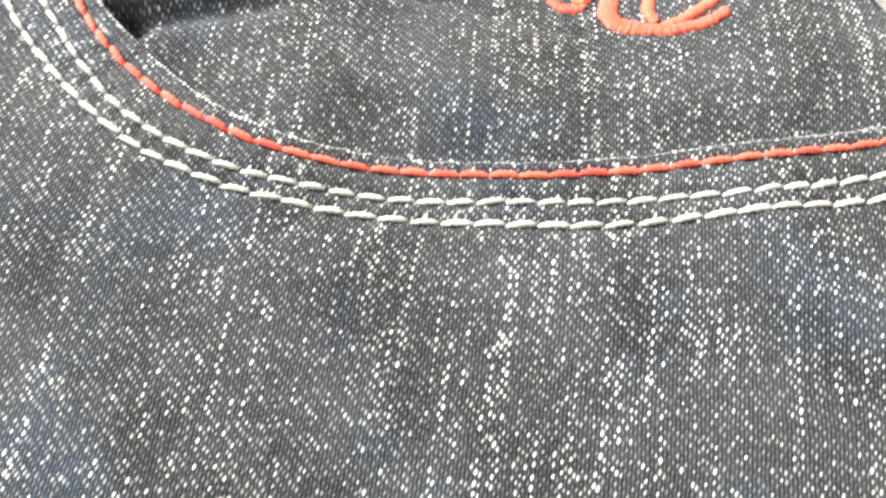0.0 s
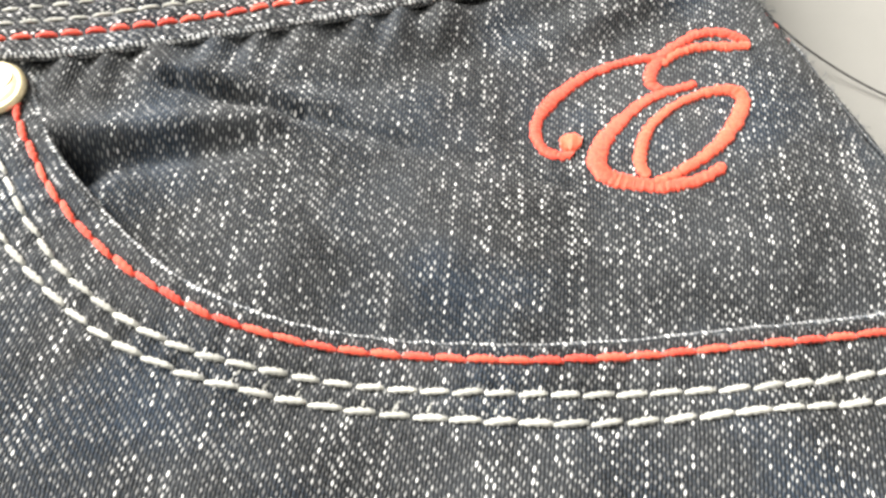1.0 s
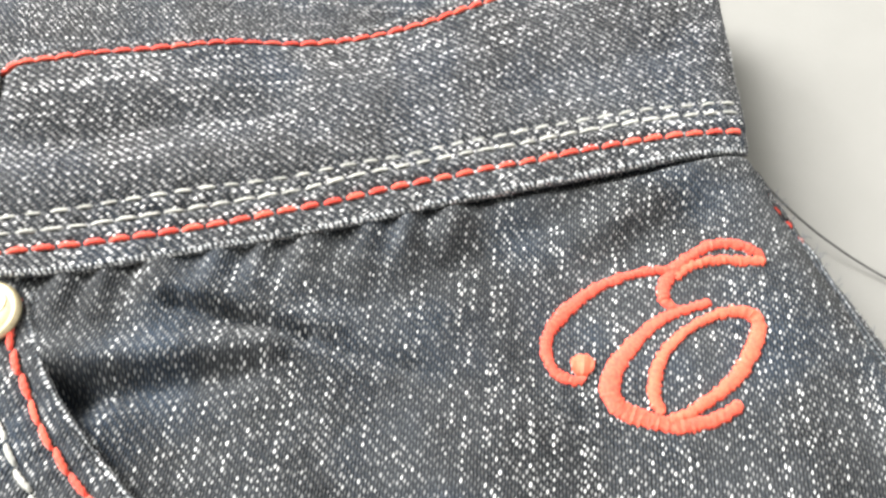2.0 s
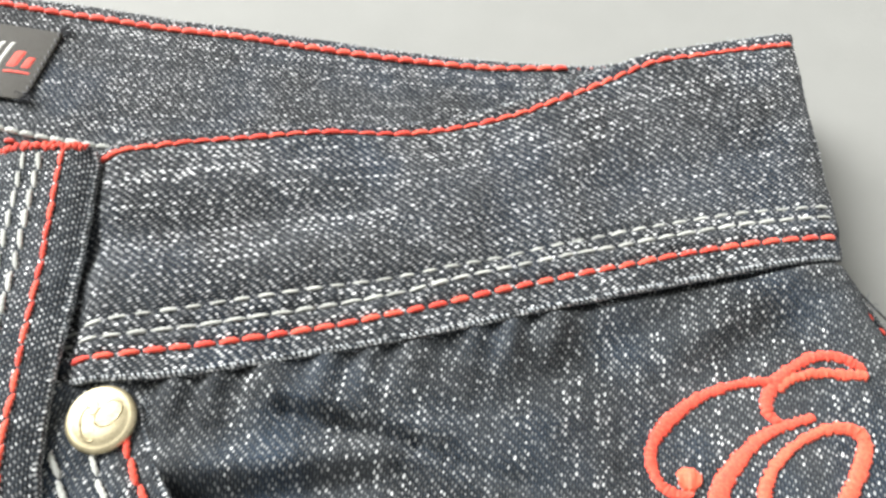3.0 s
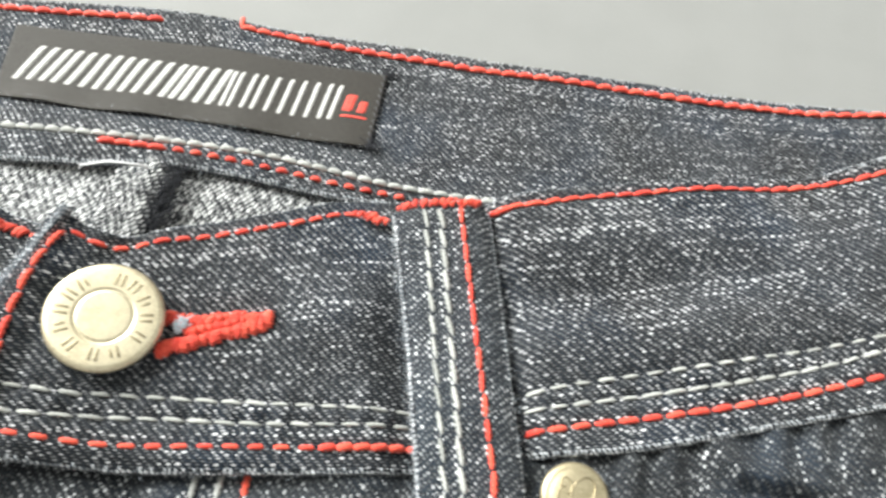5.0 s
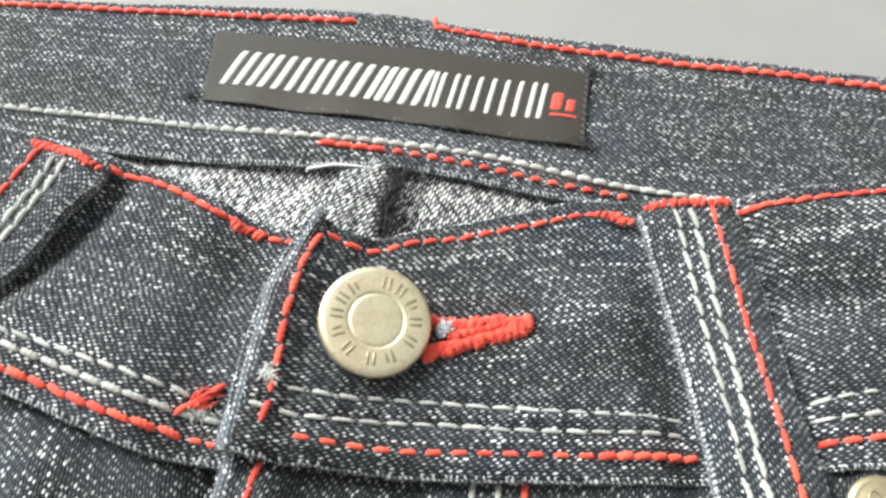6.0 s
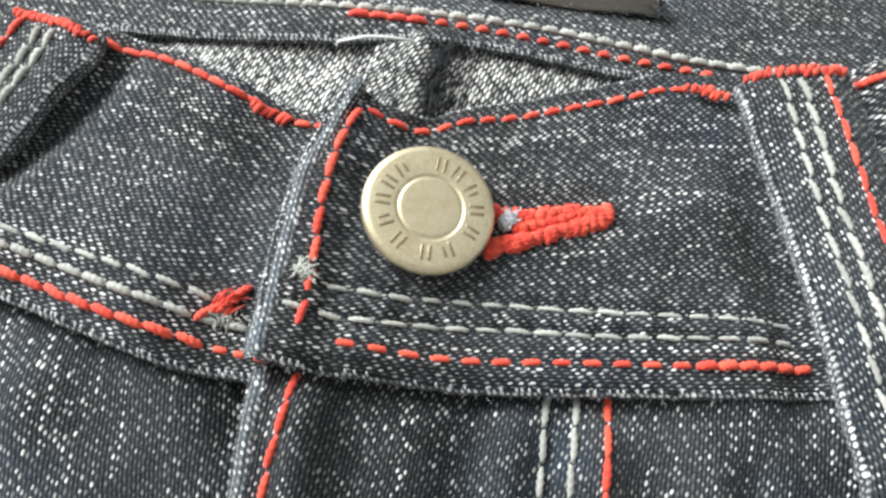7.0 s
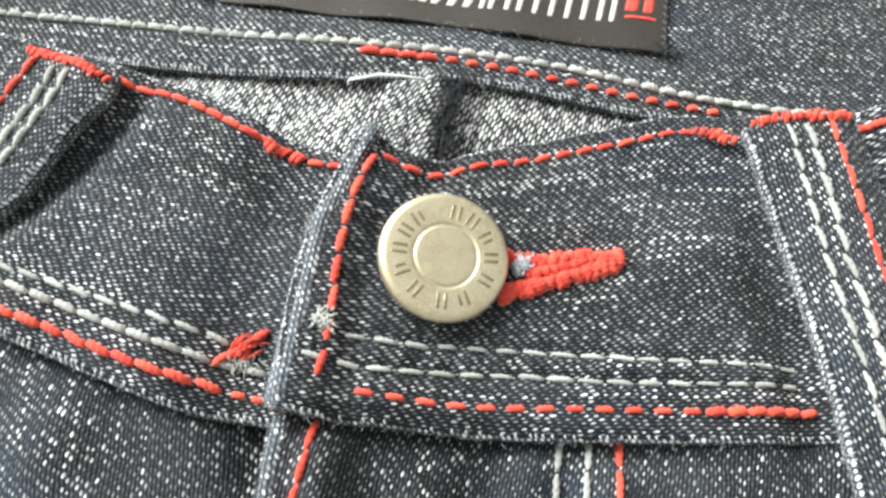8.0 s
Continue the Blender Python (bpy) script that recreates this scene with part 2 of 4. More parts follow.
def base(x, y):
    return 14.0 + 2.2 * ease((x - 45) / 30) - 3.2 * bell(x, y, 40, 77, 17, 15) - 1.2 * bell(x, y, 24, 34, 16, 14) + 0.7 * ripple(x, y, 17, 1)


def under_band(x):
    """The lower edge of the waistband."""
    return 67.5 + (x + 108) * 0.13 if x < -45 else 75.5 + (x + 45) * 0.3


def loop_left(y):
    return -61.6 + (109.5 - y) * 0.255


def loop_right(y):
    return -46.7 + (114 - y) * 0.205


def front_cloth(x, y):
    return base(x, y) + 0.4 + 6.6 * math.exp(-((x + 107) / 14) ** 2) - roll_off(x, y) + 0.45 * ripple(x, y, 8, 2) + 1.0 * math.sin(x * 0.62 + 0.05 * y + 0.6 * math.sin(x * 0.23)) * ease((-50 - x) / 10) * ease((70 - y) / 8) - min(7.0, 0.2 * max(0.0, 70 - y)) * ease((-38 - x) / 12) - 0.11 * max(0.0, 33 - y) * ease((33 - y) / 14) * (1 - ease((-38 - x) / 12)) - 2.0 * math.exp(-((y - under_band(x)) / 4.0) ** 2) * ease((-24 - x) / 6) * ease((x + 111) / 4) - 1.9 * ease((-48 - x) / 8) * ease((x + 111) / 4) * ease((73 - y) / 4) - 3.0 * math.exp(-((x - loop_left(y) - 1.0) / 4.8) ** 2) * ease((78 - y) / 5) * ease((y - 40) / 20)


def facing_cloth(x, y):
    h = base(x, y) - 0.9 - roll_off(x, y)
    h += 2.0 * crease(x, y, -24, 67.2, 4, 72.2, 2.9) - 3.4 * bell(x, y, -20.5, 63.4, 5.0, 3.4) - 2.2 * crease(x, y, -20, 63.8, 3, 69.2, 2.4)
    h -= 1.8 * bell(x, y, -9, 57, 15, 9)
    h -= 2.2 * math.exp(-((y - 44 - 0.11 * max(0.0, x - 30)) / 9) ** 2) * ease((x + 5) / 20)
    h += 1.2 * crease(x, y, -10, 79.4, 12, 76.6, 2.0) - 1.5 * crease(x, y, -8, 76.9, 9, 74.6, 1.1)
    h -= 0.7 * crease(x, y, 10, 74.3, 24, 71.6, 1.2) + 0.4 * crease(x, y, 24, 71.6, 46, 68.2, 1.1)
    h += 0.8 * crease(x, y, 30, 82, 50, 93, 4.0) - 0.9 * crease(x, y, 28, 88, 44, 97, 3.0) + 0.7 * crease(x, y, 52, 98, 66, 107, 3.0) - 0.7 * crease(x, y, 50, 91, 64, 99, 2.6)
    h += 0.7 * math.sin(x * 0.95 + 0.8 * math.sin(x * 0.31)) * ease((y - (77 + (x + 37) * 0.3) + 12) / 12) * (1 - ease((x - 25) / 15))
    d = y - under_band(x)
    far = ease((x - 15) / 40)
    h += 1.1 * ease((d + 15) / 7) * (1 - far) + 1.4 * far * math.exp(-(d / 9.0) ** 2) - 2.0 * math.exp(-((d - 0.4) / 1.3) ** 2)
    return h + 0.6 * ripple(x, y, 9, 3)


def front_band(x, y):
    h = 15.2 + 1.5 * ease((x - 35) / 30) - 2.2 * bell(x, y, 4, 130, 14, 10)
    h -= 2.4 * math.exp(-((x - loop_right(y) + 0.3) / 2.6) ** 2)
    if x > 66.5:
        h -= 2.2 * (1 - math.sqrt(max(0.0, 1 - min(1.0, (x - 66.5) / 6) ** 2)))
    return h + 0.7 * ripple(x * 0.5 + y * 0.4, y, 9, 4) - 1.3 * crease(x, y, -40, 99, -6, 109, 4.0) + 1.0 * crease(x, y, -34, 92, 10, 104, 4.0) - 0.5 * crease(x, y, 20, 112, 60, 130, 3.5)


def placket(x, y):
    return 14.6 + 6.4 * math.exp(-((x + 108) / 13) ** 2) + 0.6 * ripple(x, y, 11, 5) - 3.0 * math.exp(-((x - loop_left(y) - 1.2) / 4.4) ** 2) * (1 - 0.8 * ease((y - 96) / 10)) - 1.4 * crease(x, y, -97, 99, -102, 90, 2.4) - 0.9 * math.exp(-((x + 103.2) / 2.2) ** 2) - 1.1 * ease((x + 92) / 38) - 1.3 * ease((69.6 + 0.085 * (x + 98) - y) / 2.6) + 0.35 * crease(x, y, -78, 86, -62, 95, 3.0) - 0.5 * crease(x, y, -84, 97, -66, 103, 3.0)


def left_band(x, y):
    return 14.0 + 3.5 * ease((95 - y) / 20) - 3.5 * ease((x + 127) / 12) + 0.7 * ripple(x, y, 10, 6) - 1.7 * crease(x, y, -141, 104, -148, 86, 2.8)


def left_cloth(x, y):
    return left_band(x, min(y, 80)) - 1.6 + 1.0 * ripple(x, y, 9, 7) + 0.8 * math.sin(x * 0.42 + 0.12 * y + 0.7 * math.sin(x * 0.17)) * ease((71 - y) / 7) - 1.6 * crease(x, y, -112, 60, -104, 50, 3.0) - 0.9 * math.exp(-((y - 68 + (x + 125) * 0.17) / 3.0) ** 2)


def back_band(x, y):
    return 5.3 + 5.0 * math.exp(-((x + 112) / 35) ** 2) * ease((135 - y) / 18) + 9 * ease((x - 30) / 45) + 0.25 * ripple(x, y, 14, 8)


def back_cloth(x, y):
    return 3.6 + 5.0 * math.exp(-((x + 112) / 35) ** 2) + 0.6 * ripple(x, y, 9, 9) + 1.0 * crease(x, y, -103, 121, -101, 96, 2.2) - 1.2 * crease(x, y, -98.5, 121, -97, 96, 1.8)


# ---- cloth, seams and thread ----
def curve(points, count):
    """A smooth line through the points, in evenly long steps."""
    pts = [Vector(p) for p in points]
    pts = [2 * pts[0] - pts[1], *pts, 2 * pts[-1] - pts[-2]]
    fine = []
    for k in range(1, len(pts) - 2):
        p0, p1, p2, p3 = pts[k - 1:k + 3]
        for s in range(24):
            t = s / 24
            fine.append(0.5 * (2 * p1 + (p2 - p0) * t + (2 * p0 - 5 * p1 + 4 * p2 - p3) * t * t + (3 * p1 - p0 - 3 * p2 + p3) * t ** 3))
    fine.append(pts[-2])
    run = [0.0]
    for a, b in zip(fine, fine[1:]):
        run.append(run[-1] + (b - a).length)
    out, k = [], 0
    for n in range(count):
        want = run[-1] * n / (count - 1)
        while k < len(run) - 2 and run[k + 1] < want:
            k += 1
        f = (want - run[k]) / max(1e-9, run[k + 1] - run[k])
        out.append(fine[k].lerp(fine[k + 1], f))
    return out, run[-1]


def cloth(name, lower, upper, nu, nv, height, thick, material, parent, label="", grain=None, rim=None, seams=(), bend=None):
    """A sheet of cloth between two lines, with a rounded, worn rim. grain: degrees by which the yarns are turned from the plan's
    y axis; None lets them run along the piece. seams: stitched lines, which draw the cloth in. bend: moves the plan's points."""
    low, long = curve(lower, nu)
    up, _ = curve(upper, nu)
    verts, uvs, faces = [], [], []
    wide = (up[nu // 2] - low[nu // 2]).length
    for i in range(nu):
        for j in range(nv):
            p = low[i].lerp(up[i], j / (nv - 1))
            if bend:
                p = Vector(bend(p.x, p.y))
            verts.append((p.x * MM, p.y * MM, height(p.x, p.y) * MM))
            if grain is None:
                uvs.append((j / (nv - 1) * wide, i / (nu - 1) * long))
            else:
                a = radians(grain)
                uvs.append((p.x * math.cos(a) + p.y * math.sin(a), p.y * math.cos(a) - p.x * math.sin(a)))
    for i in range(nu - 1):
        for j in range(nv - 1):
            a = i * nv + j
            faces.append((a, a + nv, a + nv + 1, a + 1))
    for line in seams:
        knots, run = curve(line, 400)
        knots = np.array([(k.x, k.y) for k in knots])
        plan = np.array(verts)
        drawn = []
        for some in np.array_split(plan[:, :2] / MM, max(1, len(plan) // 4000)):
            away = ((some[:, None, 0] - knots[None, :, 0]) ** 2 + (some[:, None, 1] - knots[None, :, 1]) ** 2)
            near = away.argmin(1)
            d = np.sqrt(away[np.arange(len(some)), near])
            s = near / 399 * run
            drawn.append(-0.24 * np.exp(-(d / 0.7) ** 2) + 0.16 * np.exp(-((d - 1.6) / 1.2) ** 2) + 0.13 * np.cos(s * math.tau / 3.5) * np.exp(-(d / 2.6) ** 2))
        plan[:, 2] += np.concatenate(drawn) * MM
        verts = [tuple(v) for v in plan.tolist()]
    ring = [i * nv for i in range(nu)] + [(nu - 1) * nv + j for j in range(1, nv)] + [i * nv + nv - 1 for i in range(nu - 2, -1, -1)] + [j for j in range(nv - 2, 0, -1)]
    n, first = len(ring), len(faces)
    last = ring
    trail = [0.0]
    for k in range(1, n):
        trail.append(trail[-1] + math.dist(verts[ring[k]], verts[ring[k - 1]]) / MM)
    for out, down in ((0.16, 0.05), (0.29, 0.2), (0.36, 0.45), (0.3, 0.75), (0.1, 1.0)):
        now = []
        for k, a in enumerate(ring):
            b, c = verts[ring[k - 1]], verts[ring[(k + 1) % n]]
            tx, ty = c[0] - b[0], c[1] - b[1]
            size = math.hypot(tx, ty) or 1.0
            now.append(len(verts))
            fray = 1 + 0.35 * noise.noise(Vector((verts[a][0] * 900, verts[a][1] * 900, 3.0)))
            verts.append((verts[a][0] + ty / size * thick * out * fray * MM, verts[a][1] - tx / size * thick * out * fray * MM, verts[a][2] - thick * down * MM))
            uvs.append((400 + down * thick, trail[k]))
        for k in range(n):
            faces.append((last[k], now[k], now[(k + 1) % n], last[(k + 1) % n]))
        last = now
    made = mesh_object(name, verts, faces, material, parent, label, True, uvs, rim or DENIM_WORN, range(first, len(faces)), {a: (400.0, trail[k]) for k, a in enumerate(ring)})
    return made


def stitch_mesh(name, radius, material):
    """One stitch of twisted thread, 1 mm long along x, sinking into the cloth at its ends."""
    verts, faces, around, steps = [], [], 10, 20
    for i in range(steps + 1):
        t = i / steps * 2 - 1
        r = radius * (max(0.0, 1 - abs(t) ** 3.2) ** 0.5 * 0.9 + 0.1)
        lift = radius * 0.25 - radius * 1.3 * abs(t) ** 2.6
        for k in range(around):
            a = math.tau * k / around
            rr = r * (1 + 0.21 * math.cos(2 * a - 14 * t))
            verts.append((t * 0.5 * MM, rr * math.cos(a) * MM, (lift + rr * 0.85 * math.sin(a)) * MM))
    for i in range(steps):
        for k in range(around):
            a, b = i * around + k, i * around + (k + 1) % around
            faces.append((a, b, b + around, a + around)[::-1])
    faces.append(tuple(range(around)))
    faces.append(tuple(range(steps * around, (steps + 1) * around))[::-1])
    me = bpy.data.meshes.new(name)
    me.from_pydata(verts, [], faces)
    me.materials.append(material)
    me.polygons.foreach_set("use_smooth", [True] * len(me.polygons))
    me.update()
    return me


RED_STITCH = stitch_mesh("red_stitch", 0.43, RED)
WHITE_STITCH = stitch_mesh("ecru_stitch", 0.37, WHITE)
rnd = random.Random(5)


def seam(parent, mesh, points, height, pitch, fill=0.9, slant=0.0, lift=0.16, thick=1.0, loose=0.1):
    """A row of single stitches along a line on the cloth."""
    _, long = curve(points, 3)
    count = max(1, round(long / pitch))
    knots, _ = curve(points, 2 * count + 1)
    for k in range(count):
        a, b = knots[2 * k], knots[2 * k + 2]
        mid = knots[2 * k + 1]
        turn = Matrix.Rotation(radians(slant + rnd.gauss(0, 2.0)), 2)
        half = turn @ ((b - a) * 0.5 * fill * 1.1 * (1 + rnd.uniform(-loose, loose) * 0.6))
        if loose > 0.3:
            mid = mid + Vector((rnd.gauss(0, 0.16), rnd.gauss(0, 0.16)))
        a, b = mid - half, mid + half
        a3, b3 = Vector((a.x, a.y, height(a.x, a.y))), Vector((b.x, b.y, height(b.x, b.y)))
        along = b3 - a3
        x = along.normalized()
        y = Vector((0, 0, 1)).cross(x).normalized()
        z = x.cross(y)
        w = thick * (1 + rnd.uniform(-loose, loose))
        m = Matrix(((x.x, y.x, z.x), (x.y, y.y, z.y), (x.z, y.z, z.z))).to_4x4()
        ob = new("stitch", mesh)
        ob.parent = parent
        top = height(mid.x, mid.y) + lift
        ob.matrix_basis = Matrix.Translation((mid.x * MM, mid.y * MM, top * MM)) @ m @ Matrix.Diagonal((along.length, w, w, 1))


jeans = new("jeans")
jeans.empty_display_size = 0.02
tagged(jeans, "dark indigo denim jeans with red topstitching lying on a table", "jeans")


def over(f, h):
    return lambda x, y: f(x, y) + h


# lines of the plan, in millimetres
POCKET_EDGE = [(-27.5, 77), (-25.9, 71.2), (-22.1, 65.6), (-18.3, 61.4), (-13.5, 57.2), (-8.6, 53.1), (-3.4, 49.4), (2.2, 46.6), (8.1, 44.7), (15.8, 43.2), (22.7, 42.7), (32.9, 42.8), (46.4, 43.8), (59.6, 45.7), (72.9, 48.0), (84.0, 50.2), (100.6, 53.8)]
POCKET_RED = [(-28.6, 75.5), (-27.3, 69.6), (-23.6, 64.3), (-19.6, 59.2), (-14.9, 54.7), (-9.8, 50.7), (-4.3, 47.5), (0.8, 45.1), (6, 43.3), (16.7, 41.5), (28.9, 41.3), (41.7, 41.8), (53, 43.1), (66, 45), (79.4, 47.5), (97, 51.5)]
POCKET_WHITE = [(-33.5, 72), (-29.9, 65.8), (-24.3, 58.7), (-19.4, 53), (-14.2, 48), (-9, 44.5), (-4.2, 42), (1, 40), (6.6, 38.7), (18.6, 37.5), (30.6, 37.4), (43.7, 38), (56, 39), (68.6, 40.6), (82.6, 43.6), (98, 47)]
POCKET_WHITE_OUT = [(-36.5, 68), (-31.2, 60.5), (-25.8, 54.6), (-20.4, 49.5), (-14.7, 45), (-8.7, 41.2), (-4.1, 39.1), (1.7, 37.2), (7.1, 36), (17.7, 34.8), (30.9, 34.4), (43.8, 34.8), (55.8, 36), (68.3, 38), (81.9, 40.3), (98, 44)]
BAND_LOW = [(-50, 74.6), (-37.5, 77), (-22.6, 80.2), (-8.2, 84.6), (7, 89.3), (22.9, 94.9), (39.7, 100.7), (57, 106.2), (72.3, 110.6)]
BAND_TOP = [(-58, 112), (-46.4, 115.5), (-32.9, 119.3), (-15.4, 123.9), (5.1, 128.6), (12.6, 131.6), (22.1, 135.9), (32.1, 142.3), (42.6, 148.3), (53.1, 152.2), (70.4, 157.6)]
BAND_TOP_RED = [(-46.5, 113.4), (-32.5, 117.6), (-18.6, 121.3), (-6, 124.2), (3.3, 126.4), (12.8, 129.4), (22.2, 133.2), (32.1, 139.4), (42.5, 146.2), (52.9, 149.5), (70.2, 155)]
BAND_WHITE = [(-42, 83.4), (-32.4, 87.2), (-17.5, 91.5), (-2, 96.1), (14.2, 101.6), (31.4, 108.1), (49.3, 113.9), (71.6, 119.3)]
BAND_WHITE_LOW = [(-42, 81.6), (-31.6, 84.6), (-16.9, 88.7), (-1.6, 93.3), (14.4, 99.6), (31.4, 105.9), (49.1, 111.6), (71.6, 117.4)]
BAND_RED = [(-42, 78.6), (-30.7, 81.8), (-16.2, 85.7), (-1.2, 90.2), (14.6, 96.1), (31.3, 102.2), (48.8, 108), (71.8, 113.7)]

# the back of the trousers, flat on the table, and the inside of the waist
def under_cloth(x, y):
    return 1.6 + 0.5 * ripple(x, y, 22, 15)


cloth("back_leg_panel", [(-215, -45), (-60, -45), (60, -45), (142, -40)], [(-215, 122), (-60, 122), (30, 120), (72, 118)], 120, 50, under_cloth, 1.2, DENIM, jeans, "", 5)
back_panel = cloth("back_panel", [(-215, 70), (-140, 72), (-60, 76), (60, 80)], [(-215, 121), (-140, 119), (-60, 120), (60, 122)], 110, 20, back_cloth, 0.9, DENIM_INSIDE, jeans, "pale grey wrong side of the denim seat", grain=-8)
BACK_LOW = [(-215, 118), (-173, 117), (-150.5, 115.6), (-132, 114.6), (-115, 115.3), (-103, 117.2), (-91, 117.9), (-71.6, 117.5), (-40, 118), (20, 122), (66, 128)]
BACK_TOP = [(-215, 149), (-170, 151.5), (-147.1, 153.6), (-114.7, 156.2), (-89.7, 154.9), (-66.9, 154.2), (-43.9, 153.4), (-21.2, 152.9), (1.4, 152.3), (20, 152.9), (41, 155.0), (66, 157.6)]
back_waistband = cloth("back_waistband", BACK_LOW, BACK_TOP, 220, 26, back_band, 1.5, DENIM_BAND, jeans, "inside of the back waistband")
seam(back_waistband, RED_STITCH, [(-210, 147), (-147.1, 151.2), (-114.7, 153.5)], back_band, 3.2, 1.04, 3, 0.25, 1.3)
seam(back_waistband, RED_STITCH, [(-98.9, 154.2), (-78.9, 152), (-56.4, 151), (-34.2, 150.8), (-12.3, 150.2), (12.8, 150.5), (30.5, 153.1)], back_band, 3.1, 1.04, 3, 0.25, 1.3)
seam(back_waistband, RED_STITCH, [(31.5, 153.3), (35, 153.9), (39, 154.4)], back_band, 2.6, 0.45, 3, -0.12, 0.4, 0.3)
seam(back_waistband, WHITE_STITCH, [(-210, 124), (-173.4, 122.8), (-154.1, 122.6), (-131, 121.4), (-112, 121.7), (-92.3, 123), (-82.7, 123), (-72.6, 122.2), (-62.5, 121.2), (-45, 121)], back_band, 2.7, 1.0, -4, 0.2, 1.5)
seam(back_waistband, RED_STITCH, [(-113, 120), (-110.5, 120), (-107, 120.1), (-102, 120.3)], back_band, 2.6, 1.15, 3, 0.3, 1.3)
seam(back_waistband, RED_STITCH, [(-101.2, 120.5), (-91.6, 120.6), (-81.9, 120.3), (-72.1, 119.7), (-60, 119)], back_band, 3.0, 0.62, 3, 0.2, 1.15)

# the trouser fronts
left_front = cloth("left_front_panel", [(-215, -45), (-160, -45), (-101, -45)], [(-215, 84), (-160, 74), (-140, 70.5), (-126, 67.5), (-112, 66.8), (-104, 66.5)], 70, 80, left_cloth, 1.2, DENIM, jeans, "", 12)
facing = cloth("pocket_facing", [(-46, 72), (-35, 58), (-22, 46), (-4, 37), (20, 33), (46, 35), (72, 40), (104.7, 45)],
               [(-46, 79), (-37.5, 80), (-22.6, 83), (-8.2, 87.5), (7, 92), (22.9, 97.5), (45, 104), (72, 114)], 240, 130, facing_cloth, 1.0, DENIM, jeans, "pocket facing of the same indigo denim", 0)
front = cloth("front_panel", [(-109, -45), (-75, -45), (-30, -45), (20, -45), (70, -45), (105, -40), (144.8, -38)],
              [(-108.7, 67), (-93, 69.5), (-78.5, 71), (-66, 72.5), (-51, 75), (-37.5, 78), (-31, 78.5), *POCKET_EDGE[1:]], 360, 170, front_cloth, 2.0, DENIM, jeans, "", -4, seams=[POCKET_RED, POCKET_WHITE, POCKET_WHITE_OUT])
seam(front, RED_STITCH, POCKET_RED, front_cloth, 3.75, 0.98, -3)
seam(front, WHITE_STITCH, POCKET_WHITE, front_cloth, 3.7, 0.9, 5)
seam(front, WHITE_STITCH, POCKET_WHITE_OUT, front_cloth, 3.9, 0.92, 5)
# each stitch of the upper row turns down towards the lower row
seam(front, WHITE_STITCH, [(0.45 * a[0] + 0.55 * b[0], 0.45 * a[1] + 0.55 * b[1]) for a, b in zip(POCKET_WHITE, POCKET_WHITE_OUT)], front_cloth, 3.7, 0.5, 64, 0.0, 0.5, 0.25)
seam(front, WHITE_STITCH, [(-80, 69.5), (-79.6, 58.8), (-79, 30)], front_cloth, 3.6, 0.93, 2)
seam(front, WHITE_STITCH, [(-76.7, 70.1), (-76.6, 59.2), (-76, 30)], front_cloth, 3.6, 0.93, 2)
seam(front, RED_STITCH, [(-73.4, 70.6), (-73.1, 59.8), (-72.5, 30)], front_cloth, 3.4, 0.95)
seam(front, RED_STITCH, [(-106, 67), (-106.1, 62.6), (-106.8, 57), (-107, 45), (-107, 30)], front_cloth, 3.3, 0.95, -6)

# waistband, right of the belt loop
waistband = cloth("waistband", BAND_LOW, BAND_TOP, 260, 84, front_band, 1.4, DENIM_BAND, jeans, "waistband of indigo denim edged with red stitching", seams=[BAND_TOP_RED, BAND_WHITE, BAND_WHITE_LOW, BAND_RED])
seam(waistband, RED_STITCH, BAND_TOP_RED, front_band, 3.0, 0.98, 3, 0.1, 0.86, 0.2)
seam(waistband, WHITE_STITCH, BAND_WHITE, front_band, 3.45, 0.68, 0, -0.02, 0.72, 0.2)
seam(waistband, WHITE_STITCH, BAND_WHITE_LOW, front_band, 3.35, 0.84, 0, 0.05, 0.82, 0.2)
seam(waistband, RED_STITCH, BAND_RED, front_band, 3.3, 0.84, 0, 0.08, 0.95)

# waistband end under the button, and its other end beneath
LEFT_TOP = [(-215, 118), (-160, 112), (-143.3, 109), (-137.3, 108), (-131.3, 106.6), (-125.1, 104.3), (-119, 102.6), (-108, 101.5), (-100, 101)]
LEFT_LOW = [(-215, 84), (-160, 74.6), (-140, 70.2), (-133, 68.7), (-126, 67.1), (-120.2, 66.1), (-112, 66.2), (-108, 66.2), (-100, 66.4)]
left_waistband = cloth("left_waistband", LEFT_LOW, LEFT_TOP, 170, 64, left_band, 1.8, DENIM_BAND, jeans, "waistband end running under the buttoned overlap")
seam(left_waistband, RED_STITCH, [(-150, 108.8), (-143.3, 107.3), (-137.3, 106.4), (-131.3, 104.8), (-125.1, 102.4), (-119.5, 101)], left_band, 2.9, 1.05, -3, 0.2, 1.1)
seam(left_waistband, RED_STITCH, [(-121.5, 101.2), (-117, 100.4)], left_band, 0.45, 4.0, 62, 0.3, 0.95, 0.35)
seam(left_waistband, RED_STITCH, [(-116.5, 100.3), (-111, 100.2)], left_band, 2.7, 0.85)
seam(left_waistband, WHITE_STITCH, [(-160, 80.5), (-143.6, 77.9), (-129, 75.5), (-118, 74)], left_band, 3.2, 0.9, -6, 0.02, 0.85)
seam(left_waistband, WHITE_STITCH, [(-160, 79), (-142.6, 75.9), (-127.9, 72.8), (-117, 71.3), (-110, 71.4)], left_band, 3.2, 1.0, -4, 0.15, 1.15)
